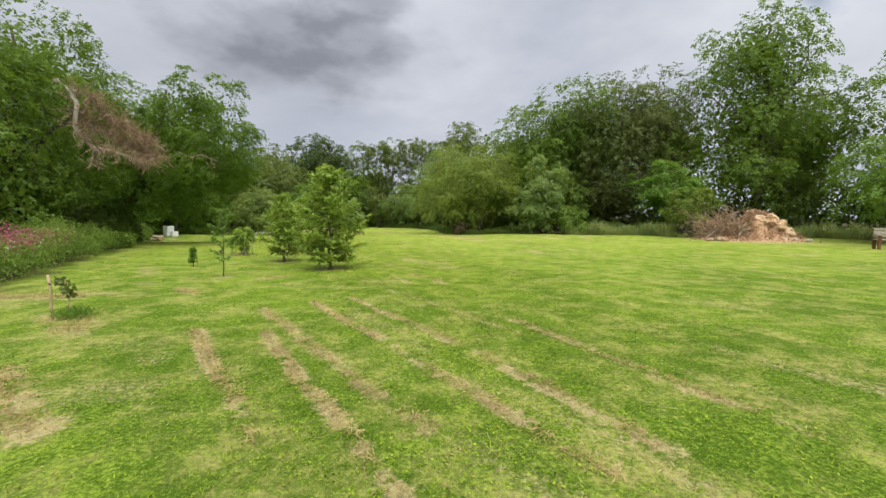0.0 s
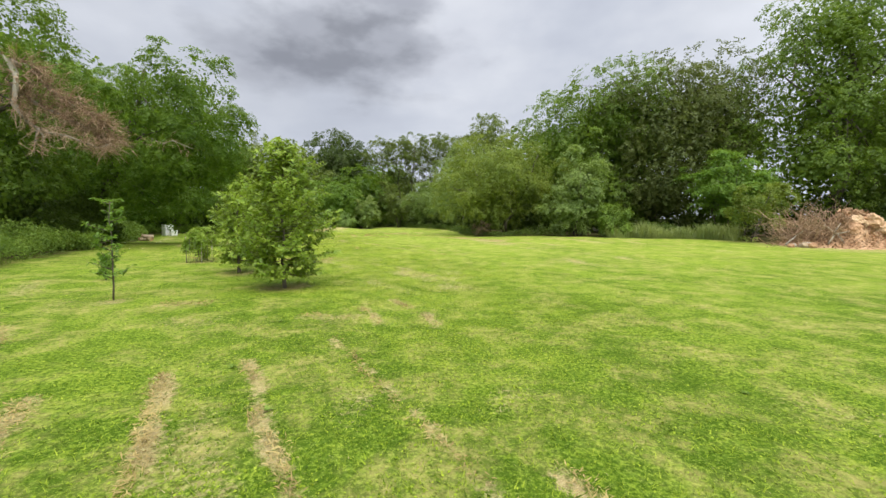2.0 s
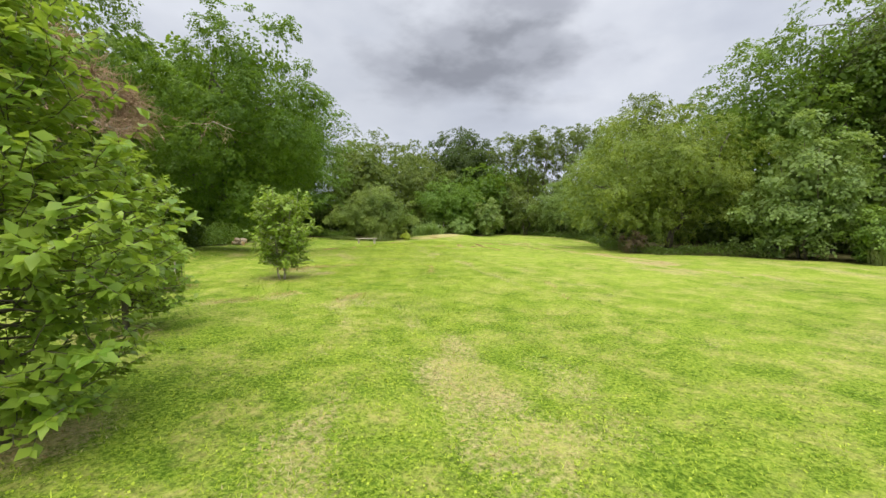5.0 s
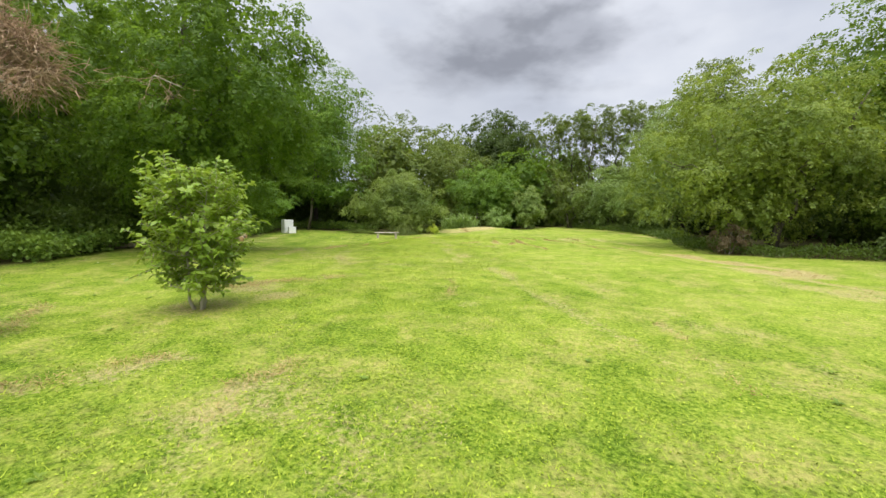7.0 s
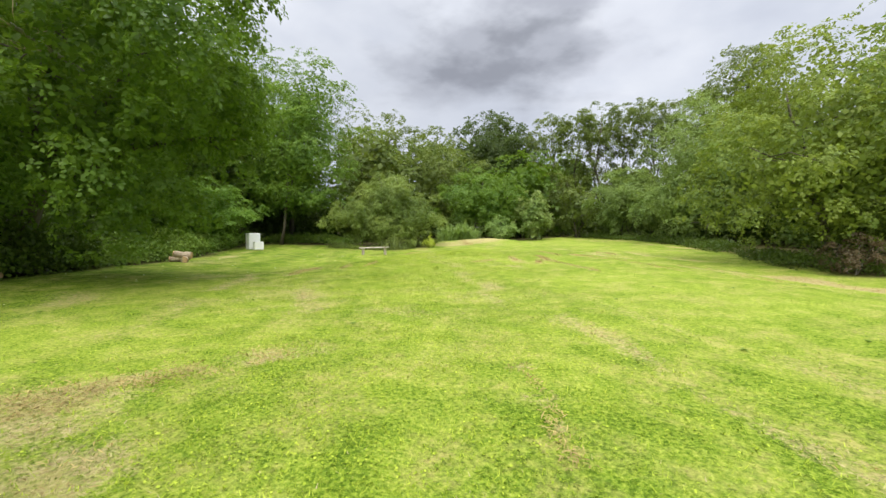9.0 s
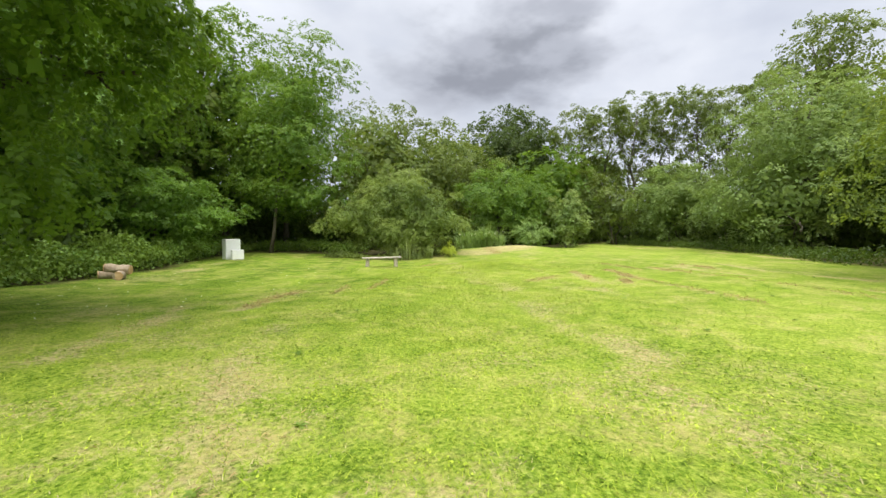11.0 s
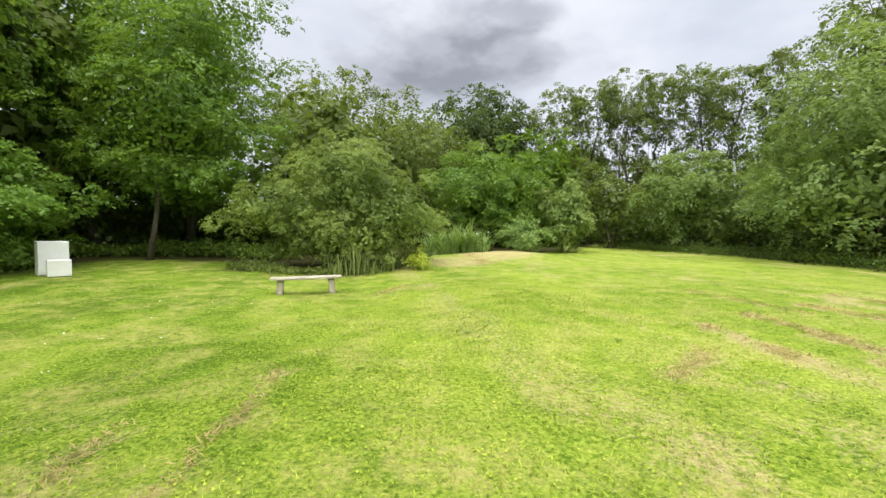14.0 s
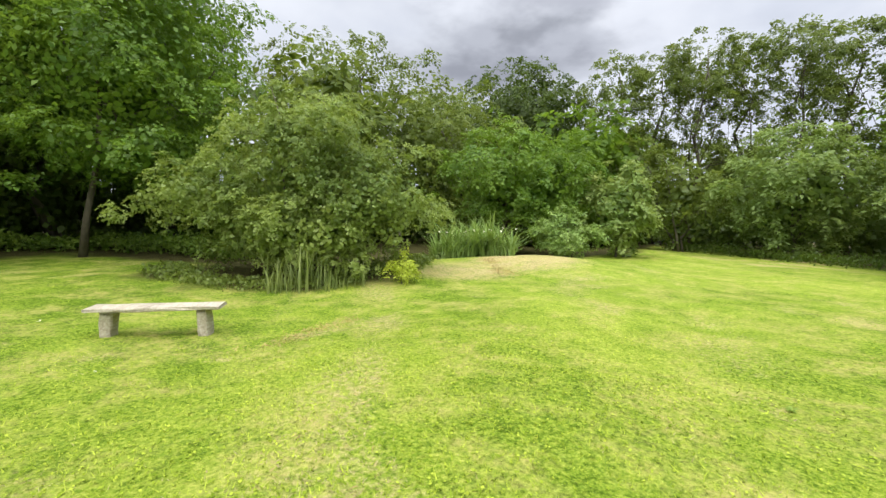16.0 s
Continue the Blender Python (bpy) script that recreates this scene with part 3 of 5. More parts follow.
# ---------------------------------------------------------------- trees on the pink-flowered side of the field
TREES = [
    # name, label, category, base, lobes, material, leaves, leaf size, options
    ("ash_tree", "tall dark green ash tree behind the flower bed", "tree", (-18.0, 12.0), [(0.5, 0, 5.2, 4.2, 4.2, 4.6), (1.5, 1, 2.6, 3.6, 3.6, 2.4)], ASH, 48000, 0.13, dict(trunk=0.28, puffs=300, seed=1)),
    ("ash_tree", "tall green ash tree with a dead lower limb", "tree", (-18.9, 18.7), [(0.5, -0.2, 7.6, 3.9, 3.9, 3.6), (1.3, -0.4, 2.6, 3.0, 3.2, 2.2), (-1, 1, 4.5, 4, 4, 4)], ASH, 62000, 0.125, dict(trunk=0.32, puffs=260, seed=2, stray=0.12)),
    ("oak_tree", "broad dark green oak tree overhanging the mown lawn", "tree", (-18.4, 23.6), [(5.2, -0.5, 5.2, 3.4, 3.4, 2.7), (4.4, -0.3, 3.2, 3.1, 3.2, 2.2), (5.5, -0.5, 7.2, 2.5, 2.4, 2.0), (1.7, 0.2, 4.6, 2.8, 2.8, 2.6)], OAK, 104000, 0.105, dict(trunk=0.36, puffs=300, seed=3, stray=0.06, fill=0.10)),
    ("hornbeam_tree", "green hornbeam tree behind the log heap", "tree", (-24.9, 28.4), [(0, 0, 6.0, 3.6, 3.4, 4.4), (0.2, 0, 3.0, 2.7, 2.8, 1.7)], HAZEL, 60000, 0.125, dict(trunk=0.25, puffs=340, layered=0.6, seed=4)),
    ("hazel_shrub", "layered dark green hazel shrub at the wood's edge", "shrub", (-25.6, 33.0), [(0.2, 0, 2.2, 3.2, 3.4, 2.0), (-0.6, -2.8, 2.6, 3.0, 2.8, 2.3), (-0.6, 2.4, 1.8, 2.4, 2.0, 1.5)], HAZEL, 46000, 0.13, dict(trunk=0.10, puffs=180, layered=0.9, seed=5, stems=3)),
    ("willow_tree", "tall light green willow tree above the hazel", "tree", (-29.5, 33.0), [(0, 0, 8.0, 4.6, 4.6, 5.0), (1.0, -3.0, 6.0, 3.6, 3.6, 4.2)], MAPLE, 60000, 0.15, dict(trunk=0.30, puffs=380, layered=0.3, seed=6, stray=0.14)),
    ("maple_tree", "slender green maple tree with a bare grey trunk", "tree", (-24.7, 38.6), [(0.6, 0.8, 5.4, 3.9, 3.4, 3.3), (0.6, 1.5, 8.8, 3.4, 2.8, 3.3), (1.4, 0.6, 3.0, 3.0, 2.4, 1.1)], MAPLE, 66000, 0.12, dict(trunk=0.10, puffs=330, layered=0.55, seed=7, stray=0.2)),
    ("maple_tree", "tall green maple tree deeper in the wood", "tree", (-28.6, 43.5), [(0, 0, 8.0, 3.6, 3.4, 4.6), (0.8, -1, 4.0, 3.4, 3.0, 2.8)], MAPLE, 34000, 0.15, dict(trunk=0.2, puffs=220, layered=0.4, seed=8, stray=0.2)),
    ("maple_tree", "tall feathery green maple tree behind the slender one", "tree", (-29.8, 40.2), [(0, 0, 9.6, 3.3, 3.2, 5.2), (1.0, 0.5, 5.0, 3.2, 3.0, 3.2)], MAPLE, 34000, 0.16, dict(trunk=0.2, puffs=240, layered=0.4, seed=48, stray=0.12)),
    ("sallow_tree", "grey-green sallow tree beyond the pond", "tree", (-25.0, 51.0), [(-0.6, 0, 6.7, 4.3, 3.6, 5.4), (4.0, 1.0, 5.3, 3.5, 3.2, 4.7)], ALDER, 36000, 0.18, dict(trunk=0.2, puffs=220, seed=9, stray=0.16)),
    ("sallow_tree", "grey-green sallow tree with feathery top", "tree", (-19.4, 56.0), [(0, 0, 4.4, 3.6, 3.0, 4.2)], ALDER, 20000, 0.18, dict(trunk=0.18, puffs=130, seed=10, stray=0.2)),
    ("yew_tree", "dense dark domed tree above the far wood", "tree", (-18.6, 66.0), [(-0.6, 0, 8.2, 5.3, 4.4, 5.1)], DOME, 42000, 0.26, dict(trunk=0.4, puffs=640, seed=11, stray=0.0, shell=0.95, fill=0.42)),
    ("maple_tree", "round bright green maple tree behind the irises", "tree", (-15.6, 49.8), [(0, 0, 3.2, 2.9, 2.6, 2.7), (1.8, 0.3, 2.8, 2.4, 2.2, 2.4)], MAPLE, 34000, 0.14, dict(trunk=0.14, puffs=170, layered=0.35, seed=12)),
    ("flowering_shrub", "green shrub with cream blossom at the path's end", "shrub", (-10.7, 49.6), [(0, 0, 1.9, 1.4, 1.3, 1.6)], BLOSSOM, 7000, 0.16, dict(trunk=0.07, puffs=70, seed=13, stems=2)),
    ("alder_shrub", "large rounded green alder bush beside the pond", "shrub", (-17.3, 39.8), [(0.1, 0, 2.2, 2.5, 2.2, 1.9), (0.0, 0, 3.5, 1.5, 1.4, 1.1), (-2.0, -1.4, 1.75, 1.5, 1.4, 0.9), (1.6, 0.2, 1.7, 1.9, 1.7, 1.5), (-0.3, -0.8, 0.9, 2.2, 1.4, 0.9), (0.9, -0.9, 1.0, 1.5, 1.2, 0.9)], POND, 124000, 0.066, dict(trunk=0.07, puffs=420, seed=14, stems=4, slim=0.40, stray=0.16, shell=0.5, droop=-0.25)),
]
TREES += [
    # the alder row that closes the field, sky showing between the stems
    *[("alder_tree", "tall thin alder tree with sparse leaves and dark stem", "tree", (x, y), [(0, 0, 10.2 + h, 2.2, 1.8, 2.0), (0.3, 0, 7.6, 1.8, 1.5, 1.9), (0, 0, 4.6, 1.8, 1.5, 1.9)], ALDER, 19000, 0.15,
       dict(trunk=0.13, puffs=300, seed=20 + i, group="alders at the field's end", fill=0.02, stray=0.2, limbs=10)) for i, (x, y, h) in enumerate(
        [(-12.0, 62.0, -0.2), (-9.4, 63.0, 0.3), (-7.2, 61.5, 0.3), (-5.0, 63.0, 0.4), (-2.6, 61.0, -0.2), (-0.2, 62.0, 0.0), (2.2, 60.0, 0.2)])],
    ("willow_shrub", "dark green sallow bush at the field's end", "shrub", (-8.3, 55.6), [(0, 0, 2.6, 1.9, 1.9, 2.4), (-2.6, 2.0, 3.0, 2.0, 2.0, 3.0)], ALDER, 12000, 0.19, dict(trunk=0.1, puffs=110, seed=30, stems=3)),
    ("willow_shrub", "pale green willow bush at the field's end", "shrub", (-4.4, 54.0), [(0, 0, 2.8, 2.9, 2.5, 2.6)], WILLOW, 18000, 0.20, dict(trunk=0.1, puffs=130, layered=0.45, seed=31, stems=3, slim=0.26)),
    ("willow_tree", "broad pale green willow tree sweeping to the grass", "tree", (0.6, 48.0), [(0, 0, 4.6, 4.0, 4.6, 3.6), (-1.0, -1.2, 2.4, 3.4, 3.6, 2.2), (1.5, 0.5, 6.0, 3.0, 3.0, 2.6)], WILLOW, 60000, 0.17, dict(trunk=0.25, puffs=320, layered=0.3, seed=32, slim=0.26, droop=0.7)),
    ("sallow_tree", "broad rounded olive-green sallow tree at the lawn's edge", "tree", (2.4, 34.4), [(0.0, 0, 4.0, 4.0, 3.6, 3.1), (-1.2, -0.5, 2.6, 3.6, 3.2, 2.2), (2.0, 0.2, 3.4, 2.9, 3.0, 2.6)], OLIVE, 98000, 0.10, dict(trunk=0.24, puffs=300, seed=33, stray=0.16, stems=2, shell=0.6, fill=0.2)),
    ("poplar_tree", "tall open green tree rising behind the willow", "tree", (2.6, 52.5), [(0, 0, 9.4, 2.9, 2.7, 3.4), (0.2, 0, 5.6, 2.8, 2.6, 3.0)], ALDER, 16000, 0.17, dict(trunk=0.2, puffs=170, seed=47, stray=0.2)),
    ("copper_shrub", "low reddish-brown shrub under the sallow", "shrub", (1.2, 31.9), [(0, 0, 0.5, 0.75, 0.6, 0.5)], COPPER, 3600, 0.06, dict(trunk=0.03, puffs=40, seed=34, stems=3)),
    ("willow_shrub", "silvery green willow shrub on the lawn's edge", "shrub", (7.2, 30.6), [(0, 0, 2.8, 1.9, 1.7, 2.3), (-0.6, 0, 1.6, 1.7, 1.6, 1.5)], WILLOW, 22000, 0.15, dict(trunk=0.08, puffs=150, seed=35, stems=3, stray=0.3, slim=0.3)),
    ("bramble_bush", "low dense green bush in front of willow", "shrub", (8.9, 29.6), [(0, 0, 0.95, 1.4, 1.1, 0.95)], NETTLE, 9000, 0.11, dict(trunk=0.04, puffs=80, seed=36, stems=3)),
    ("ash_tree", "tall round dark green ash tree on the field's edge", "tree", (8.6, 38.0), [(-0.3, 0, 6.2, 4.4, 3.8, 4.3), (3.0, -0.5, 8.6, 4.2, 3.6, 4.1), (1, -1, 3, 4.5, 3.4, 2.6)], ASH, 84000, 0.16, dict(trunk=0.3, puffs=620, seed=37, shell=0.80, fill=0.40, stray=0.02)),
    ("ash_tree", "tall dusky green ash tree with drooping boughs", "tree", (14.6, 37.0), [(0, -0.5, 7.4, 4.6, 3.8, 5.0), (3.4, 0.4, 8.6, 3.8, 3.6, 5.4), (0, -1, 3, 4, 3.2, 2.6)], DUSKY, 84000, 0.16, dict(trunk=0.3, puffs=640, seed=38, fill=0.40, stray=0.02, shell=0.80)),
    ("poplar_tree", "very tall open-crowned tree above the compost heap", "tree", (25.0, 34.5), [(0, 0, 9.2, 6.0, 4.8, 6.0), (0.4, 0, 14.0, 4.6, 4.0, 4.0), (-2, -1, 4.5, 4.4, 4, 3.6), (5.0, 0, 7.0, 4.6, 4, 5.4)], ASH, 80000, 0.18, dict(trunk=0.4, puffs=460, seed=39, stray=0.12, limbs=12, fill=0.28)),
    ("hazel_shrub", "bright green layered hazel shrub under tall trees", "shrub", (16.4, 31.4), [(0, 0, 3.0, 2.6, 2.0, 2.2)], HAZEL, 16000, 0.17, dict(trunk=0.1, puffs=110, seed=40, stems=3, layered=0.8)),
    ("elder_shrub", "yellow-green climbing shrub behind the brush pile", "shrub", (15.6, 27.6), [(0, 0, 1.4, 1.5, 1.1, 1.3), (1.4, 0.3, 2.0, 1.1, 1.0, 1.2)], OLIVE, 9000, 0.12, dict(trunk=0.06, puffs=80, seed=41, stems=3)),
    ("maple_tree", "small light green maple tree by the wooden seat", "tree", (24.4, 22.6), [(0, 0, 3.0, 2.9, 2.9, 2.5)], MAPLE, 18000, 0.15, dict(trunk=0.12, puffs=140, seed=42, layered=0.4)),
    ("ash_tree", "tall green ash tree beyond the maple", "tree", (33.5, 29.0), [(0, 0, 6.5, 5, 5, 6)], ASH, 20000, 0.24, dict(trunk=0.3, puffs=200, seed=43)),
]
BEHIND = [(-26.6, 25.4, 12.5), (-27.8, 31.0, 13.5), (-23.5, 47.0, 8.0), (-23.5, 15.5, 9), (-24.5, 22.5, 10), (-29, 26.5, 11), (-34, 32, 12), (-33, 40, 12), (-31.5, 36.8, 14), (-34.5, 48, 12), (-30, 56, 12), (-24.5, 61, 11.5), (-13.5, 57.5, 7.5), (-12, 70, 10), (-4, 70, 7.5), (4, 64, 9),
          (6, 56, 10),  (7.5, 46, 10), (15, 45, 12.5), (23, 43, 13), (32, 40, 13), (40, 32, 12), (40, 22, 10), (-23, 6, 10), (-14.5, 66, 8)]
for k, (x, y, h) in enumerate(BEHIND):
    TREES.append(("woodland_tree", "dark green woodland tree standing deep in the wood", "tree", (x, y), [(0, 0, h * 0.62, 3.9, 3.7, h * 0.38), (0.6, -0.4, h * 0.28, 3.6, 3.4, h * 0.26)], (OAK, ASH, ALDER)[k % 3], 5600, 0.42,
                  dict(trunk=0.22, puffs=150, seed=60 + k, group="trees of the surrounding wood", limbs=4, fill=0.4)))
for nm, lab, cat, base, lobes, mat, cnt, leaf, opt in TREES:
    opt["puffs"] = int(opt["puffs"] * 0.62)
    tree(nm, lab, cat, base, lobes, mat, int(cnt * 0.72), leaf * 0.93, **opt)


# the dead limb that hangs out of the ash
def dead_limb(owner, line, r, twigs, reach, seed, spread=0.9):
    """A bleached bare limb with a spray of dry twigs, part of its tree."""
    rng = np.random.default_rng(seed)
    base = np.array(owner.location)
    pts = [np.array(p) - base for p in line]
    n = len(pts) - 1
    bm = bmesh.new()
    tube_bm(bm, pts, [r * (1 - 0.8 * i / n) for i in range(n + 1)], 7, 0.1, rng)
    limb = part("dead_limb", bm, PALE_BARK, owner, "bleached dead limb with dry brown twigs")
    bm = bmesh.new()
    for k in range(twigs):
        i = rng.integers(1, n + 1)
        a = pts[i - 1] + (pts[i] - pts[i - 1]) * rng.random()
        way = unit(np.array([spread * 0.9, -0.1, -0.35]) + rng.normal(size=3) * 0.65)
        b = a + way * reach * rng.uniform(0.35, 1.0)
        rr = r * rng.uniform(0.10, 0.26)
        tube_bm(bm, bent(rng, a, b, 4, 0.16, 0.05), [rr, rr * 0.8, rr * 0.6, rr * 0.45, rr * 0.2], 3)
        c = a + (b - a) * rng.uniform(0.4, 0.9)
        for j in range(2):
            tube_bm(bm, bent(rng, c, c + unit(way + rng.normal(size=3) * 0.8) * reach * 0.3, 2, 0.15), [rr * 0.5, rr * 0.4, rr * 0.2], 3)
    tagged(part("twig", bm, DEADWOOD, limb), kind="stuff")


DEADWOOD = rough_material("dead_wood", [(0.3, (0.19, 0.12, 0.075)), (0.5, (0.42, 0.29, 0.19)), (0.72, (0.62, 0.50, 0.37))], 5, 0.9, 0.3)
ash = next(o for o in scene.objects if o.get("label") == "tall green ash tree with a dead lower limb")
dead_limb(ash, [(-15.9, 17.7, 7.0), (-15.3, 17.6, 6.6), (-14.9, 17.5, 6.0), (-15.0, 17.4, 5.1), (-14.7, 17.6, 4.5), (-14.5, 17.7, 4.35), (-14.6, 17.6, 3.5)], 0.12, 60, 0.7, 5, 0.5)
dead_limb(ash, [(-15.0, 17.4, 5.1), (-14.7, 17.6, 4.5), (-14.3, 17.8, 4.25), (-13.8, 18.0, 4.15), (-13.0, 18.5, 3.8), (-12.7, 18.7, 4.0)], 0.08, 160, 0.8, 6, 0.7)
dead_limb(ash, [(-15.6, 17.8, 6.7), (-14.9, 17.9, 6.5), (-14.4, 18.1, 5.8), (-13.8, 18.4, 5.3), (-13.3, 18.8, 4.9), (-12.9, 19.0, 4.2)], 0.075, 360, 1.15, 8, 0.8)
dead_limb(ash, [(-15.5, 17.8, 5.9), (-14.9, 18.0, 5.3), (-14.2, 18.3, 4.9), (-13.5, 18.7, 4.5), (-13.1, 18.9, 4.0)], 0.075, 380, 1.15, 11, 0.7)
dead_limb(ash, [(-14.5, 17.7, 4.35), (-14.3, 17.7, 4.1), (-14.35, 17.7, 3.7)], 0.05, 6, 0.3, 9, 0.3)
oak = next(o for o in scene.objects if o.name.startswith("oak_tree"))
dead_limb(oak, [(-15.0, 23.6, 4.6), (-13.4, 21.6, 4.7), (-12.2, 20.6, 4.3), (-11.6, 20.4, 4.4), (-10.9, 20.6, 4.1)], 0.045, 24, 1.0, 7, 0.5)

# ---------------------------------------------------------------- undergrowth


def along(rng, line, n):
    """n random places along a line in the plan, and the way across it."""
    p = np.array(line, float)
    seg = np.diff(p, axis=0)
    L = np.linalg.norm(seg, axis=1)
    k = rng.choice(len(L), n, p=L / L.sum())
    return p[k] + seg[k] * rng.random(n)[:, None], np.stack([-seg[k, 1], seg[k, 0]], 1) / L[k, None]


def thicket(name, label, line, half, height, n, leaf, mat, seed, slim=0.4, floor=0.0, upright=0.3):
    """A band of leafy growth with an uneven top."""
    rng = np.random.default_rng(seed)
    c, across = along(rng, line, n)
    o = rng.uniform(-1, 1, n)
    xy = c + across * (o * half)[:, None] + rng.normal(size=(n, 2)) * 0.1
    hgt = height * (0.30 + 1.0 * lattice(xy[:, 0] * 0.9, xy[:, 1] * 0.9, seed)) * (0.75 + 0.4 * lattice(xy[:, 0] * 4, xy[:, 1] * 4, seed + 1)) * (1 - 0.35 * o * o)
    z = ground_z(xy[:, 0], xy[:, 1]) + floor + hgt * rng.random(n) ** 0.62
    nrm = unit(rng.normal(size=(n, 3)) * 0.6 + np.array([0, 0, upright]) + np.concatenate([across * o[:, None] * 0.5, np.zeros((n, 1))], 1))
    pos = np.concatenate([xy, z[:, None]], 1)
    return tagged(hung(name, quads(name, leaf_quads(rng, pos, nrm, leaf, slim)), mat), label, "undergrowth", kind="stuff")


def spears(name, label, line, half, height, n, width, mat, seed, arch=0.35, category="reeds"):
    """Long upright blades that arch over at the tip."""
    rng = np.random.default_rng(seed)
    c, across = along(rng, line, n)
    xy = c + across * (rng.uniform(-1, 1, n) * half)[:, None]
    z = ground_z(xy[:, 0], xy[:, 1])
    h = height * rng.uniform(0.35, 1.15, n) * (0.40 + 0.95 * lattice(xy[:, 0] * 1.7, xy[:, 1] * 1.7, seed))
    an = rng.uniform(0, 2 * math.pi, n)
    out = np.stack([np.cos(an), np.sin(an), np.zeros(n)], 1)
    side = np.stack([-np.sin(an), np.cos(an), np.zeros(n)], 1)
    foot = np.concatenate([xy, z[:, None]], 1)
    rows = []
    k = arch * rng.uniform(0.2, 1.2, n)
    for t, wd in ((0, 0.8), (0.4, 1.0), (0.75, 0.8), (1.0, 0.1)):
        p = foot + out * (h * k * t * t)[:, None]
        p[:, 2] += h * (t - 0.35 * k * t * t)
        rows.append((p - side * (width * wd / 2), p + side * (width * wd / 2)))
    V = np.empty((n, 3, 4, 3))
    for i in range(3):
        V[:, i, 0], V[:, i, 1], V[:, i, 2], V[:, i, 3] = rows[i][0], rows[i][1], rows[i + 1][1], rows[i + 1][0]
    return tagged(hung(name, quads(name, V.reshape(-1, 3)), mat), label, category, kind="stuff")


WOOD_EDGE = [(-17, 4), (-17.5, 8), (-19.5, 15), (-21.5, 22), (-25, 28.5), (-29, 34), (-31.5, 41), (-28, 49), (-22, 55), (-16, 58.5), (-9, 63), (-2, 61), (3, 53), (4.6, 46), (6, 40), (13, 38.5), (21, 37), (29, 33), (36, 26), (38, 16)]
thicket("undergrowth", "dark leafy undergrowth filling the wood's edge", WOOD_EDGE, 2.2, 4.2, 64000, 0.30, FOOT, 101)
thicket("undergrowth", "deep shaded undergrowth behind the first trees", [(-33, 30), (-36, 38), (-35, 47), (-29, 56), (-22, 63), (-12, 68), (0, 68), (8, 58), (10, 46)], 2.0, 4.0, 22000, 0.55, FOOT, 102)
thicket("nettle_bank", "green nettles and brambles along the wood's edge", [(-14.8, 18.4), (-17.0, 21.4), (-19.9, 25.8), (-21.5, 29.3), (-24.4, 33.2), (-26.3, 35.6)], 0.95, 1.15, 34000, 0.10, NETTLE, 103)
thicket("nettle_bank", "pale nettles and dock under the alders", [(-28.5, 37.5), (-27.5, 40.6), (-23, 41.5), (-20.5, 41)], 0.8, 0.7, 5000, 0.12, NETTLE, 105)
thicket("flower_bed", "leafy green stems of the pink willowherb bed", [(-9.6, 5.5), (-10.0, 7.6), (-11.1, 10.2), (-13.5, 14.8), (-15.2, 18.0)], 1.0, 1.25, 26000, 0.085, NETTLE, 107, 0.2)
thicket("willowherb", "pink willowherb flowers over green stems", [(-10.1, 7.2), (-11.4, 10.4), (-13.0, 13.6)], 1.0, 0.85, 4600, 0.05, PINK, 109, 0.4, 0.50)
thicket("cow_parsley", "white flower heads among the willowherb", [(-9.8, 6.2), (-11.2, 10.2), (-13.0, 13.6)], 0.9, 0.4, 90, 0.09, WHITE_FLOWER, 111, 0.5, 0.6, 1.5)
thicket("bramble_bank", "olive bramble bank beneath the oak", [(-16.4, 19.8), (-17.6, 22.6), (-19.0, 25.0)], 0.9, 2.3, 13000, 0.12, FOOT, 113)
thicket("weed_bank", "rough green weeds along the sunny edge of the field", [(0.2, 37), (0.8, 32.6), (3.6, 31.2), (6.0, 30.6)], 0.6, 0.45, 7000, 0.07, FOOT, 115)
spears("tall_grass", "tall uncut grass along the edge of the field", [(8.5, 29.4), (11.5, 29.3), (14.0, 28.9), (15.2, 27.8)], 0.7, 0.85, 5200, 0.022, REED, 117, 0.5, "grass")
spears("tall_grass", "tall uncut grass beyond the compost heap", [(20.0, 27.6), (24.0, 27.4), (27.0, 24.8)], 0.8, 0.9, 4200, 0.026, REED, 118, 0.5, "grass")
thicket("hogweed", "dark weeds with pale flower heads behind the grass", [(8.8, 30.6), (12.0, 30.6), (15.0, 29.4)], 0.7, 1.1, 5200, 0.12, FOOT, 119)
thicket("weed_bank", "low green growth beneath the willows", [(-8.4, 57.4), (-5.6, 53.0), (-2.6, 48.6), (-0.8, 44.0), (0.0, 39.0)], 0.7, 0.5, 9000, 0.09, FOOT, 121)
spears("pond_reeds", "upright grey-green reeds at the pond's edge", [(-16.4, 37.8), (-15.8, 38.4), (-15.3, 39.3)], 0.42, 1.05, 190, 0.024, REED, 123, 0.28)
spears("iris_bed", "pale green iris leaves on the bank", [(-16.2, 44.5), (-15.0, 45.1), (-13.7, 45.5)], 0.75, 1.35, 900, 0.045, PALE_REED, 125, 0.95)
thicket("iris_flowers", "white iris flowers over the leaves", [(-16.0, 44.6), (-13.8, 45.4)], 0.4, 0.2, 36, 0.10, WHITE_FLOWER, 127, 0.5, 0.75, 1.0)
thicket("pond_margin_plants", "mixed green leaves along the pond margin", [(-20.0, 38.0), (-18.4, 37.7), (-17.0, 37.8), (-15.7, 39.2), (-15.2, 41.2), (-15.8, 43.0)], 0.40, 0.4, 5000, 0.075, ALDER, 129)
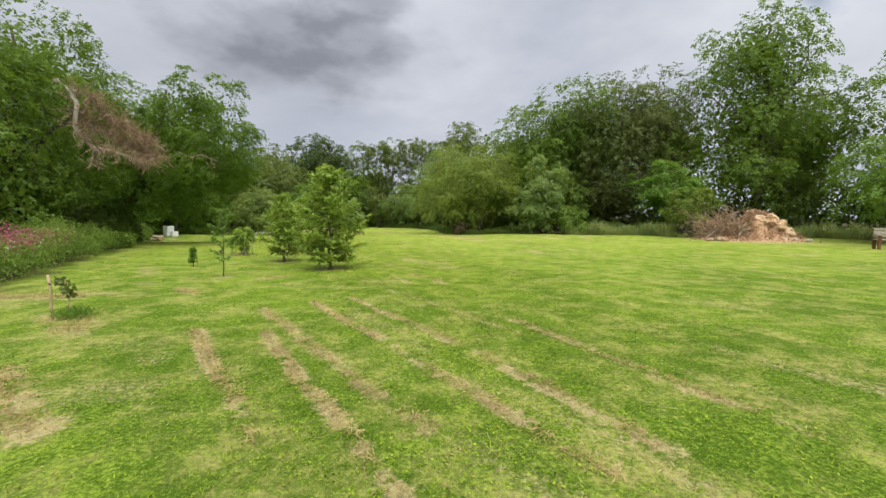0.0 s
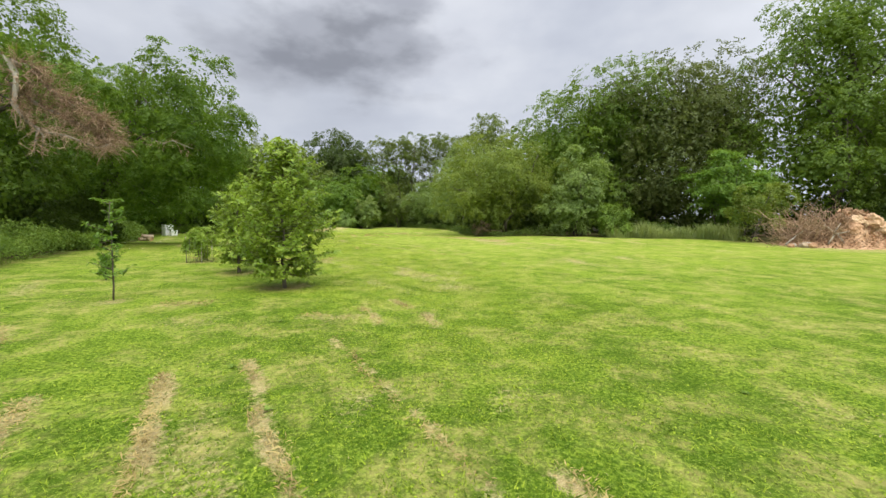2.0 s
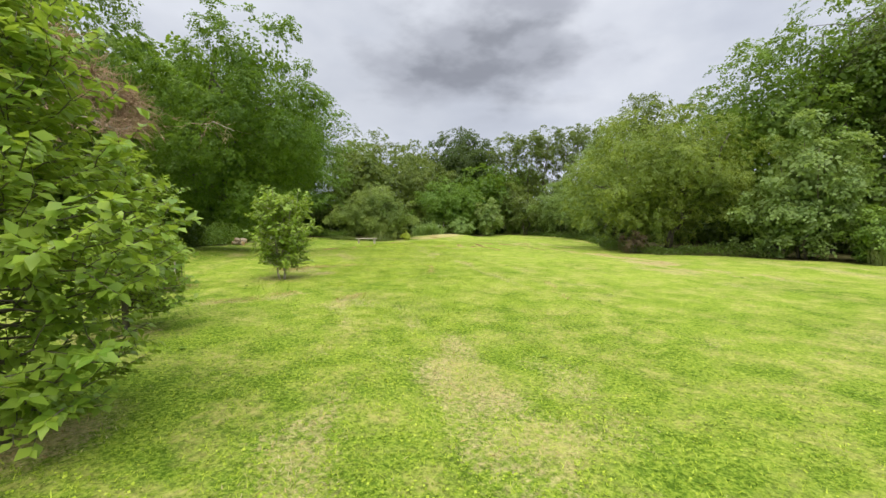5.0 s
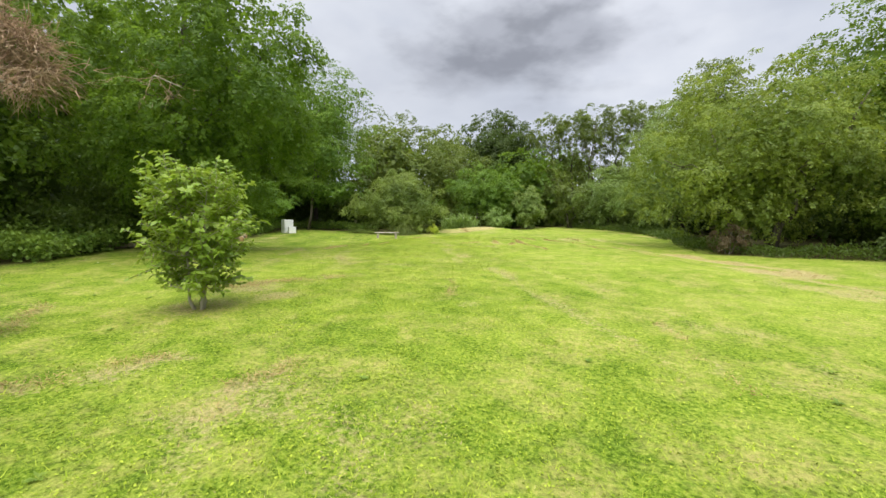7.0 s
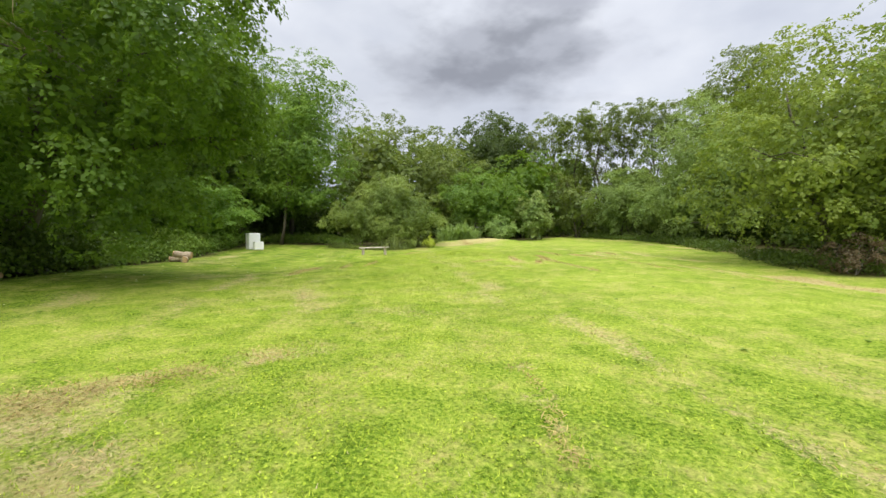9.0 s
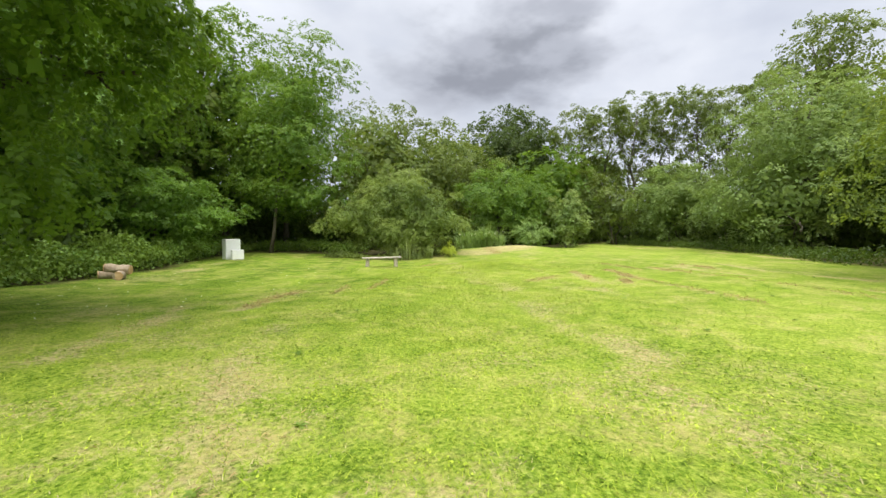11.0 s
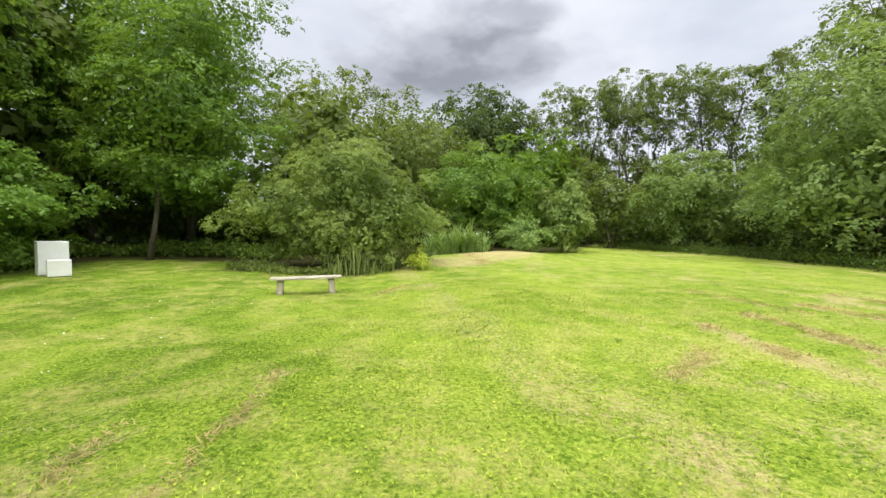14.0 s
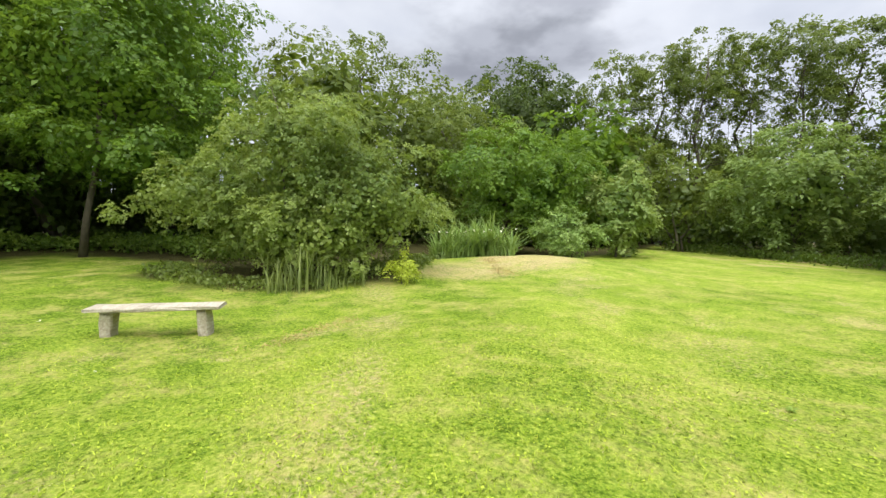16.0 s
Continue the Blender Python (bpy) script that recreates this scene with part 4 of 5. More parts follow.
tree("golden_grass", "yellow-green arching plant on the pond bank", "plant", (-14.5, 39.7), [(0, 0, 0.30, 0.30, 0.30, 0.26), (0.05, 0, 0.66, 0.16, 0.16, 0.2)], YELLOW, 900, 0.10, trunk=0.012, puffs=30, seed=201, limbs=3, slim=0.14, droop=1.2)
tree("willow_shrub", "small rounded green shrub on the mound", "shrub", (-12.0, 45.9), [(0, 0, 0.72, 1.05, 0.9, 0.66), (-0.3, 0, 1.15, 0.65, 0.6, 0.45)], PALE_REED, 7000, 0.10, trunk=0.03, puffs=70, seed=202, stems=3, slim=0.26, droop=-0.6)

# ---------------------------------------------------------------- young trees on the lawn
def hornbeam(label, base, girth, stems, shoots, leaf, seed, spread=0.0, bark=None, rise=0.8):
    """A young tree of ascending leafy shoots. Girth: heights and half widths of the crown, from its foot to its tip."""
    rng = np.random.default_rng(seed)
    top = new("hornbeam_sapling")
    top.location = (*base, float(ground_z(*base)))
    tagged(top, label, "tree", "young trees on the lawn")
    zs, ws = np.array(girth).T
    high = zs[-1]
    pos, nrm, axs = [], [], []

    def leafy(line, first):
        """Leaves set alternately along a shoot."""
        line = np.array(line)
        L = np.linalg.norm(np.diff(line, axis=0), axis=1).sum()
        count = max(4, int(L * (1 - first) / (leaf * 0.21)))
        t = first + (1 - first) * (np.arange(count) + rng.random(count) * 0.6) / count
        f = t * (len(line) - 1)
        i = np.minimum(f.astype(int), len(line) - 2)
        p = line[i] + (line[i + 1] - line[i]) * (f - i)[:, None]
        way = unit(line[i + 1] - line[i])
        face = unit(np.array([0, 0, 1.0]) + rng.normal(size=(count, 3)) * 0.42 + unit(p * np.array([1, 1, 0])) * 0.35)
        side = unit(np.cross(face, way)) * np.where(np.arange(count) % 2 == 0, 1, -1)[:, None]
        pos.append(p)
        nrm.append(face)
        axs.append(side * 0.8 + way * 0.75 + rng.normal(size=(count, 3)) * 0.25 - np.array([0, 0, 0.15]))

    trunks = []
    for k in range(stems):
        an = k * 2.4 + seed
        foot = np.array([math.cos(an), math.sin(an), 0]) * (0.05 if stems > 1 else 0)
        tip = np.array([math.cos(an) * spread, math.sin(an) * spread, high * (0.97 if k == 0 else rng.uniform(0.80, 0.95))])
        pts = bent(rng, foot + np.array([0, 0, -0.06]), tip, 8, 0.04)
        r = 0.036 / stems ** 0.4
        bm = bmesh.new()
        tube_bm(bm, pts, [r * (1.3 if i == 0 else 1.0) * (1 - 0.9 * i / 8) + 0.002 for i in range(9)], 8, 0.08, rng)
        part("trunk" if stems == 1 else "stem", bm, bark or BARK, top)
        trunks.append(pts)
        leafy(pts[6:], 0.1)
    for j in range(shoots):
        pts = trunks[j % stems]
        z = zs[0] + (high * 0.93 - zs[0]) * ((j + rng.random()) / shoots) ** 1.15
        i = int(np.argmin([abs(p[2] - z) for p in pts]))
        a = np.array([pts[i][0], pts[i][1], z])
        an = j * 2.39996 + rng.normal() * 0.3
        reach = np.interp(z + 0.12, zs, ws) * rng.uniform(0.72, 1.10)
        lift = reach * rise * rng.uniform(0.5, 1.2) * (-0.12 + 1.35 * z / high)
        b = np.array([math.cos(an) * reach + a[0] * 0.3, math.sin(an) * reach + a[1] * 0.3, z + lift])
        line = bent(rng, a, b, 5, 0.09, -0.07)
        bm = bmesh.new()
        r = 0.010 * (1.1 - 0.6 * z / high)
        tube_bm(bm, line, [r, r * 0.85, r * 0.7, r * 0.5, r * 0.35, r * 0.2], 5)
        leafy(line, 0.22)
        for q in range(4):
            s0 = line[1 + q % 4]
            w0 = unit(line[-1] - line[0])
            out = unit(w0 + rng.normal(size=3) * 0.75 + np.array([0, 0, 0.35]))
            twig = bent(rng, s0, s0 + out * reach * rng.uniform(0.28, 0.55), 3, 0.08)
            tube_bm(bm, twig, [r * 0.5, r * 0.4, r * 0.3, r * 0.15], 4)
            leafy(twig, 0.12)
        part("limb", bm, bark or BARK, top)
    pos, nrm, axs = np.concatenate(pos), np.concatenate(nrm), np.concatenate(axs)
    keep = pos[:, 2] > 0.10
    hung("crown", quads("crown", leaf_quads(rng, pos[keep], nrm[keep], leaf, 0.30, 0, 0, axs[keep])), YOUNG, top)


hornbeam("young bushy green hornbeam with a ring of mulch", (-3.2, 11.88), [(0.26, 0.50), (0.6, 0.82), (1.1, 0.96), (1.6, 0.92), (2.1, 0.72), (2.6, 0.40), (3.0, 0.08)], 1, 120, 0.092, 301)
hornbeam("smaller bushy hornbeam sapling on the lawn", (-5.26, 13.87), [(0.26, 0.40), (0.6, 0.70), (1.1, 0.76), (1.6, 0.58), (2.05, 0.30), (2.35, 0.06)], 1, 76, 0.085, 302)
hornbeam("vase-shaped many-stemmed green sapling on the lawn", (-6.65, 18.06), [(0.30, 0.26), (0.55, 0.52), (0.9, 0.72), (1.3, 0.76), (1.6, 0.58), (1.86, 0.20)], 4, 100, 0.086, 303, 0.26, PALE_BARK, 0.95)


def spruce_sapling(base, high, seed, label):
    """A slim leader with tiers of short ascending side shoots and a few leaves on each."""
    rng = np.random.default_rng(seed)
    top = new("larch_sapling")
    top.location = (*base, float(ground_z(*base)))
    tagged(top, label, "tree", "young trees on the lawn")
    bm = bmesh.new()
    tube_bm(bm, bent(rng, (0, 0, -0.05), (0.03, 0, high), 6, 0.03), [0.016 * (1 - 0.12 * i) for i in range(7)], 6)
    part("trunk", bm, BARK, top)
    pos, nrm = [], []
    for t in np.linspace(0.22, 0.98, 9):
        for k in range(4):
            an = rng.uniform(0, 6.3)
            L = high * 0.22 * (1.15 - 0.6 * t) * rng.uniform(0.7, 1.2)
            a = np.array([0, 0, high * t])
            b = a + np.array([math.cos(an) * L, math.sin(an) * L, L * 0.45])
            bm = bmesh.new()
            tube_bm(bm, bent(rng, a, b, 3, 0.08), [0.006, 0.005, 0.004, 0.002], 4)
            part("shoot", bm, BARK, top)
            for j in range(14):
                pos.append(a + (b - a) * rng.uniform(0.25, 1.05))
                nrm.append(unit(np.array([0, 0, 0.8]) + rng.normal(size=3) * 0.5))
    hung("crown", quads("crown", leaf_quads(rng, np.array(pos), np.array(nrm), 0.075, 0.3)), HAZEL, top)
    return top


spruce_sapling((-5.45, 10.35), 1.62, 311, "slim young tree with tiered side shoots")
spruce_sapling((-7.35, 12.3), 0.52, 312, "tiny green seedling tree in scalped grass")

DARK_WIRE = rough_material("guard_wire", [(0.3, (0.05, 0.05, 0.045)), (0.7, (0.14, 0.13, 0.11))], 12, 0.6, 0.2)
OLD_WOOD = rough_material("weathered_wood", [(0.3, (0.22, 0.19, 0.14)), (0.5, (0.40, 0.36, 0.29)), (0.72, (0.60, 0.57, 0.49))], 7, 0.85, 0.5, (6, 1, 6))
LOG_BARK = rough_material("log_bark", [(0.3, (0.22, 0.16, 0.105)), (0.5, (0.44, 0.35, 0.25)), (0.72, (0.64, 0.55, 0.42))], 9, 0.9, 0.9)
LOG_END = rough_material("log_end", [(0.3, (0.36, 0.20, 0.09)), (0.5, (0.56, 0.36, 0.18)), (0.72, (0.72, 0.54, 0.32))], 8, 0.8, 0.3)
RED_WOOD = rough_material("red_brown_wood", [(0.3, (0.07, 0.028, 0.016)), (0.5, (0.15, 0.065, 0.038)), (0.72, (0.24, 0.12, 0.07))], 9, 0.7, 0.4, (6, 6, 1))
WHITE = rough_material("white_panel", [(0.3, (0.76, 0.77, 0.77)), (0.5, (0.84, 0.85, 0.85)), (0.75, (0.88, 0.88, 0.88))], 3, 0.45, 0.06, spec=0.5)
GREY_SEAL = rough_material("grey_seal", [(0.3, (0.14, 0.14, 0.14)), (0.7, (0.26, 0.26, 0.25))], 5, 0.7, 0.1)
CHIP = rough_material("wood_chip", [(0.3, (0.20, 0.11, 0.060)), (0.48, (0.44, 0.27, 0.155)), (0.7, (0.64, 0.46, 0.30))], 14, 0.9, 0.9)
CHIP_PALE = rough_material("pale_wood_chip", [(0.3, (0.26, 0.16, 0.09)), (0.48, (0.52, 0.36, 0.22)), (0.7, (0.70, 0.55, 0.38))], 14, 0.9, 0.9)
CHIP_PIECE = leaf_material("chip_piece", (0.18, 0.10, 0.055), (0.52, 0.36, 0.22), 0.1, 0.0, 0.9, 1.5, gain=(1, 1, 1))


def guard():
    """A shrub inside a round wire guard with stakes."""
    top = tree("guarded_shrub", "small green shrub inside a round wire guard", "shrub", (-7.63, 15.93), [(0, 0, 0.52, 0.42, 0.42, 0.34), (0, 0, 0.78, 0.38, 0.38, 0.24)], YOUNG, 3400, 0.07, trunk=0.02, puffs=50, seed=321, stems=3)
    for k in range(14):
        an = 2 * math.pi * k / 14
        bm = bmesh.new()
        x, y = 0.36 * math.cos(an), 0.36 * math.sin(an)
        tube_bm(bm, [(x, y, -0.05), (x * 1.02, y * 1.02, 0.3), (x * 1.03, y, 0.66 + 0.04 * (k % 3))], [0.004 if k % 4 else 0.012] * 3, 5)
        part("stake" if k % 4 == 0 else "wire", bm, OLD_WOOD if k % 4 == 0 else DARK_WIRE, top)
    for z in (0.08, 0.25, 0.42, 0.6):
        bm = bmesh.new()
        tube_bm(bm, [(0.36 * math.cos(a / 24 * 2 * math.pi), 0.36 * math.sin(a / 24 * 2 * math.pi), z) for a in range(25)], [0.003] * 25, 4)
        part("hoop", bm, DARK_WIRE, top)


guard()


def stake_and_sprig():
    rng = np.random.default_rng(331)
    x, y = -5.62, 5.95
    top = new("garden_stake")
    top.location = (x, y, float(ground_z(x, y)))
    tagged(top, "thin weathered stake pushed into the lawn", "stake")
    bm = bmesh.new()
    tube_bm(bm, [(0.02, 0, -0.1), (0.0, 0, 0.2), (-0.005, 0.01, 0.45), (-0.02, 0, 0.65)], [0.018, 0.017, 0.016, 0.015], 8, 0.08, rng)
    part("shaft", bm, DEADWOOD, top)
    top = new("wilted_sapling")
    x, y = -5.42, 6.02
    top.location = (x, y, float(ground_z(x, y)))
    tagged(top, "wilted brown sapling with curled leaves beside the stake", "sapling")
    bm = bmesh.new()
    tube_bm(bm, bent(rng, (0.05, 0, -0.03), (-0.06, 0.02, 0.56), 5, 0.06), [0.010, 0.009, 0.008, 0.007, 0.006, 0.004], 6)
    part("stem", bm, DEADWOOD, top)
    for (cx, cz, r, n) in ((-0.10, 0.55, 0.09, 30), (0.0, 0.44, 0.08, 26), (0.02, 0.36, 0.05, 12)):
        p = np.array([cx, 0, cz]) + rng.normal(size=(n, 3)) * r * 0.55
        corners = leaf_quads(rng, p, unit(rng.normal(size=(n, 3))), 0.075, 0.4, 0.9)
        for k in range(n):
            hung("leaf", quads("leaf", corners[4 * k:4 * k + 4]), DUSKY, top)
    n = 420
    p = rng.normal(size=(n, 3)) * np.array([0.11, 0.09, 0.0]) + np.array([0.06, -0.02, 0.01])
    p[:, 2] += rng.random(n) * 0.09
    tuft = hung("grass_tuft", quads("grass_tuft", leaf_quads(rng, p, unit(rng.normal(size=(n, 3)) * np.array([1, 1, 0.2])), 0.09, 0.10, -1.5)), HAZEL, top)
    tagged(tuft, kind="stuff")


stake_and_sprig()

# ---------------------------------------------------------------- things on the lawn


def slab_bm(size, bevel, cuts=0, wob=0.0, rng=None):
    """A box about its centre with rounded, slightly uneven edges."""
    bm = bmesh.new()
    bmesh.ops.create_cube(bm, size=1.0)
    bmesh.ops.scale(bm, vec=size, verts=bm.verts)
    if cuts:
        bmesh.ops.subdivide_edges(bm, edges=[e for e in bm.edges if e.calc_length() > max(size) * 0.6], cuts=cuts)
    if bevel:
        bmesh.ops.bevel(bm, geom=[e for e in bm.edges if len(e.link_faces) == 2 and e.calc_face_angle() > 0.5], offset=bevel, segments=2, affect="EDGES", profile=0.6)
    if wob and rng is not None:
        for v in bm.verts:
            v.co += Vector(rng.normal(size=3) * wob)
    return bm


def slid(bm, m):
    bm.transform(m)
    return bm


def bench():
    rng = np.random.default_rng(401)
    a, b = Vector((-15.72, 34.63, 0)), Vector((-14.50, 35.52, 0))
    mid, d = (a + b) / 2, b - a
    L = d.length * 0.95
    top = new("garden_bench")
    top.location = (mid.x, mid.y, float(ground_z(mid.x, mid.y)))
    top.rotation_euler = (0, radians(-1.2), math.atan2(d.y, d.x))
    tagged(top, "low weathered plank bench on two log legs", "bench")
    part("seat", slid(slab_bm((L, 0.30, 0.042), 0.012, 6, 0.004, rng), pose(0, 0, 0.355)), OLD_WOOD, top, "silvery weathered plank")
    for k, x in enumerate((-0.37 * L, 0.36 * L)):
        bm = slab_bm((0.13, 0.20, 0.42), 0.035, 2, 0.007, rng)
        part("leg", slid(bm, pose(x, 0, 0.118, 0, (3, -4)[k], 0)), OLD_WOOD, top)


def white_boxes():
    """Two discarded white cabinets, the small one before the tall one."""
    for nm, lab, xy, size, spin in (("white_cabinet", "tall white discarded cabinet standing on the grass", (-22.55, 34.52), (0.60, 0.46, 0.86), 70),
                                    ("white_cabinet", "low white box in front of the tall cabinet", (-21.98, 34.36), (0.46, 0.26, 0.42), 66)):
        top = new(nm)
        top.location = (*xy, float(ground_z(*xy)))
        top.rotation_euler = (0, 0, radians(spin))
        tagged(top, lab, "cabinet")
        wd, dp, ht = size
        part("body", slid(slab_bm(size, 0.015), pose(0, 0, ht / 2)), WHITE, top)
        part("door", slid(slab_bm((wd * 0.985, 0.03, ht * 0.93), 0.008), pose(0, -dp / 2 - 0.018, ht * 0.515)), WHITE, top)
        part("plinth", slid(slab_bm((wd * 0.9, dp * 0.96, 0.05), 0.005), pose(0, 0.0, 0.012)), GREY_SEAL, top)
        part("edge_strip", slid(slab_bm((wd * 1.004, dp * 1.01, 0.012), 0.003), pose(0, 0, ht - 0.035)), GREY_SEAL, top)


def log(base, length, r, spin, tip, seed, label, group="", up=0.0):
    """A cut log lying on the ground: barked round and two sawn ends."""
    rng = np.random.default_rng(seed)
    top = new("cut_log")
    top.location = (*base, float(ground_z(*base)) + up + r * 0.85)
    top.rotation_euler = (0, radians(tip), radians(spin))
    tagged(top, label, "log", group)
    bm = bmesh.new()
    pts = [(-length / 2 + length * i / 6, rng.normal() * r * 0.05, rng.normal() * r * 0.05) for i in range(7)]
    tube_bm(bm, pts, [r * rng.uniform(0.9, 1.06) for _ in pts], 14, 0.05, rng)
    part("bark", bm, LOG_BARK, top)
    for sgn in (-1, 1):
        bm = bmesh.new()
        x = sgn * length / 2
        tube_bm(bm, [(x - 0.01 * sgn, 0, 0), (x + 0.012 * sgn, 0, 0)], [r * 0.93, r * 0.9], 14, 0.03, rng)
        part("sawn_end", bm, LOG_END, top, "pale orange sawn end")


bench()
white_boxes()
log((-19.34, 28.50), 0.60, 0.135, 38, 5, 411, "thick pale log resting on the heap", "log heap by the nettles", 0.15)
log((-19.52, 28.36), 0.44, 0.12, 60, 0, 412, "brown barked log at the foot of the heap", "log heap by the nettles")
log((-19.12, 28.42), 0.34, 0.125, -40, 0, 413, "short log with an orange sawn end", "log heap by the nettles")
log((-17.1, 22.0), 1.35, 0.13, 55, 0, 414, "long pale fallen log on the shaded grass")


def heap():
    """Garden waste: a mound of wood chip with rooty lumps, and brushwood thrown against it."""
    def profile(x, y):
        return 1.45 * np.exp(-np.abs((x - 0.8) / 1.25) ** 3.2 - (y / 0.9) ** 2) + 0.55 * np.exp(-((x + 1.0) / 1.4) ** 2 - (y / 0.9) ** 2) + 0.45 * np.exp(-((x - 2.6) / 0.7) ** 2 - ((y + 0.2) / 0.6) ** 2)

    rng = np.random.default_rng(421)
    cx, cy = 18.0, 25.0
    z0 = float(ground_z(cx, cy))
    top = new("compost_heap")
    top.location = (cx, cy, z0)
    tagged(top, "heap of orange-buff wood chip and grey brushwood", "compost heap")
    bm = bmesh.new()
    bmesh.ops.create_grid(bm, x_segments=70, y_segments=40, size=1.0)
    for v in bm.verts:
        x, y = v.co.x * 3.4, v.co.y * 2.0
        h = float(profile(x, y))
        nz = noise.fractal(Vector((x * 1.7, y * 1.7, 3.1)), 0.9, 2.0, 5)
        v.co = Vector((x, y, h * (1 + 0.55 * nz) - 0.10 + 0.05 * nz))
    part("chip_mound", bm, CHIP, top, "orange-buff wood chip and clay")
    n = 5200
    x = rng.normal(0.5, 1.15, n)
    y = rng.normal(0, 0.62, n)
    h = profile(x, y)
    pos = np.stack([x, y, h * rng.uniform(0.95, 1.12, n) + 0.01], 1)
    bits = hung("chip_litter", quads("chip_litter", leaf_quads(rng, pos, unit(rng.normal(size=(n, 3)) + np.array([0, 0, 0.6])), 0.12, 0.3)), CHIP_PIECE, top)
    tagged(bits, kind="stuff")
    bm = bmesh.new()
    for k in range(650):
        a = np.array([rng.normal(-1.2, 0.75), rng.normal(-0.1, 0.5), abs(rng.normal(0.55, 0.40))])
        way = unit(np.array([rng.normal(-0.3, 0.8), rng.normal(0, 0.5), rng.normal(0.35, 0.45)]))
        b = a + way * rng.uniform(0.5, 1.5)
        b[2] = max(b[2], 0.02)
        r = rng.uniform(0.006, 0.018)
        tube_bm(bm, bent(rng, a, b, 4, 0.12, 0.05), [r, r * 0.9, r * 0.75, r * 0.5, r * 0.25], 4)
    tagged(part("brushwood", bm, DEADWOOD, top, "tangled grey-brown brushwood"), kind="stuff")
    for k, (a, b, r) in enumerate((((-2.9, -0.8, 0.1), (-1.7, -0.3, 0.8), 0.035), ((-1.2, -1.0, 0.15), (-0.4, -0.6, 1.1), 0.04), ((-0.5, -1.0, 0.2), (-1.0, -0.4, 1.2), 0.035), ((-0.9, -0.95, 0.6), (0.3, -0.7, 0.75), 0.03))):
        bm = bmesh.new()
        tube_bm(bm, bent(rng, a, b, 5, 0.10), [r, r * 0.95, r * 0.85, r * 0.75, r * 0.6, r * 0.4], 7, 0.1, rng)
        part("branch", bm, PALE_BARK, top, "bleached crooked branch")
    for k, (x, z, r) in enumerate(((0.5, 1.25, 0.42), (1.1, 1.3, 0.46), (1.5, 0.95, 0.45), (0.1, 0.9, 0.4), (1.9, 0.5, 0.4))):
        bm = bmesh.new()
        bmesh.ops.create_icosphere(bm, subdivisions=3, radius=r)
        for v in bm.verts:
            v.co *= 1 + 0.4 * noise.fractal(v.co * 3.5 + Vector((k * 3, 0, 0)), 0.9, 2.0, 4)
            v.co.z *= 0.8
        part("turf_lump", slid(bm, pose(x, -0.25 - 0.1 * k, z * 0.92)), CHIP if k % 2 else CHIP_PALE, top)
    for k in range(26):
        x, y = rng.uniform(-2.9, 3.2), -rng.uniform(0.55, 1.25)
        r = rng.uniform(0.10, 0.24)
        bm = bmesh.new()
        bmesh.ops.create_icosphere(bm, subdivisions=2, radius=r)
        for v in bm.verts:
            v.co *= 1 + 0.3 * noise.noise(v.co * 7 + Vector((k, 0, 0)))
            v.co.z *= 0.7
        part("clod", slid(bm, pose(x, y, r * 0.35)), (LOG_BARK, CHIP, OLD_WOOD)[k % 3], top)


heap()


def timber_seat():
    """A heavy timber bench of which only one end shows."""
    top = new("timber_seat")
    x, y = 19.75, 19.0
    top.location = (x, y, float(ground_z(x, y)))
    top.rotation_euler = (0, 0, radians(-28))
    tagged(top, "dark red-brown timber seat with weathered top rail", "bench")
    for px in (0.0, 1.5):
        for py in (0.0, 0.55):
            part("leg", slid(slab_bm((0.11, 0.11, 0.95 if py else 0.62), 0.01), pose(px, py, 0.475 if py else 0.31)), RED_WOOD, top)
        part("armrest", slid(slab_bm((0.12, 0.75, 0.05), 0.01), pose(px, 0.25, 0.645)), OLD_WOOD, top)
    for k in range(4):
        part("seat_slat", slid(slab_bm((1.62, 0.12, 0.035), 0.006), pose(0.75, 0.04 + 0.135 * k, 0.44)), OLD_WOOD, top)
    for k in range(3):
        part("back_slat", slid(slab_bm((1.62, 0.03, 0.12), 0.006), pose(0.75, 0.50, 0.60 + 0.15 * k)), OLD_WOOD, top)


timber_seat()

# ---------------------------------------------------------------- grass


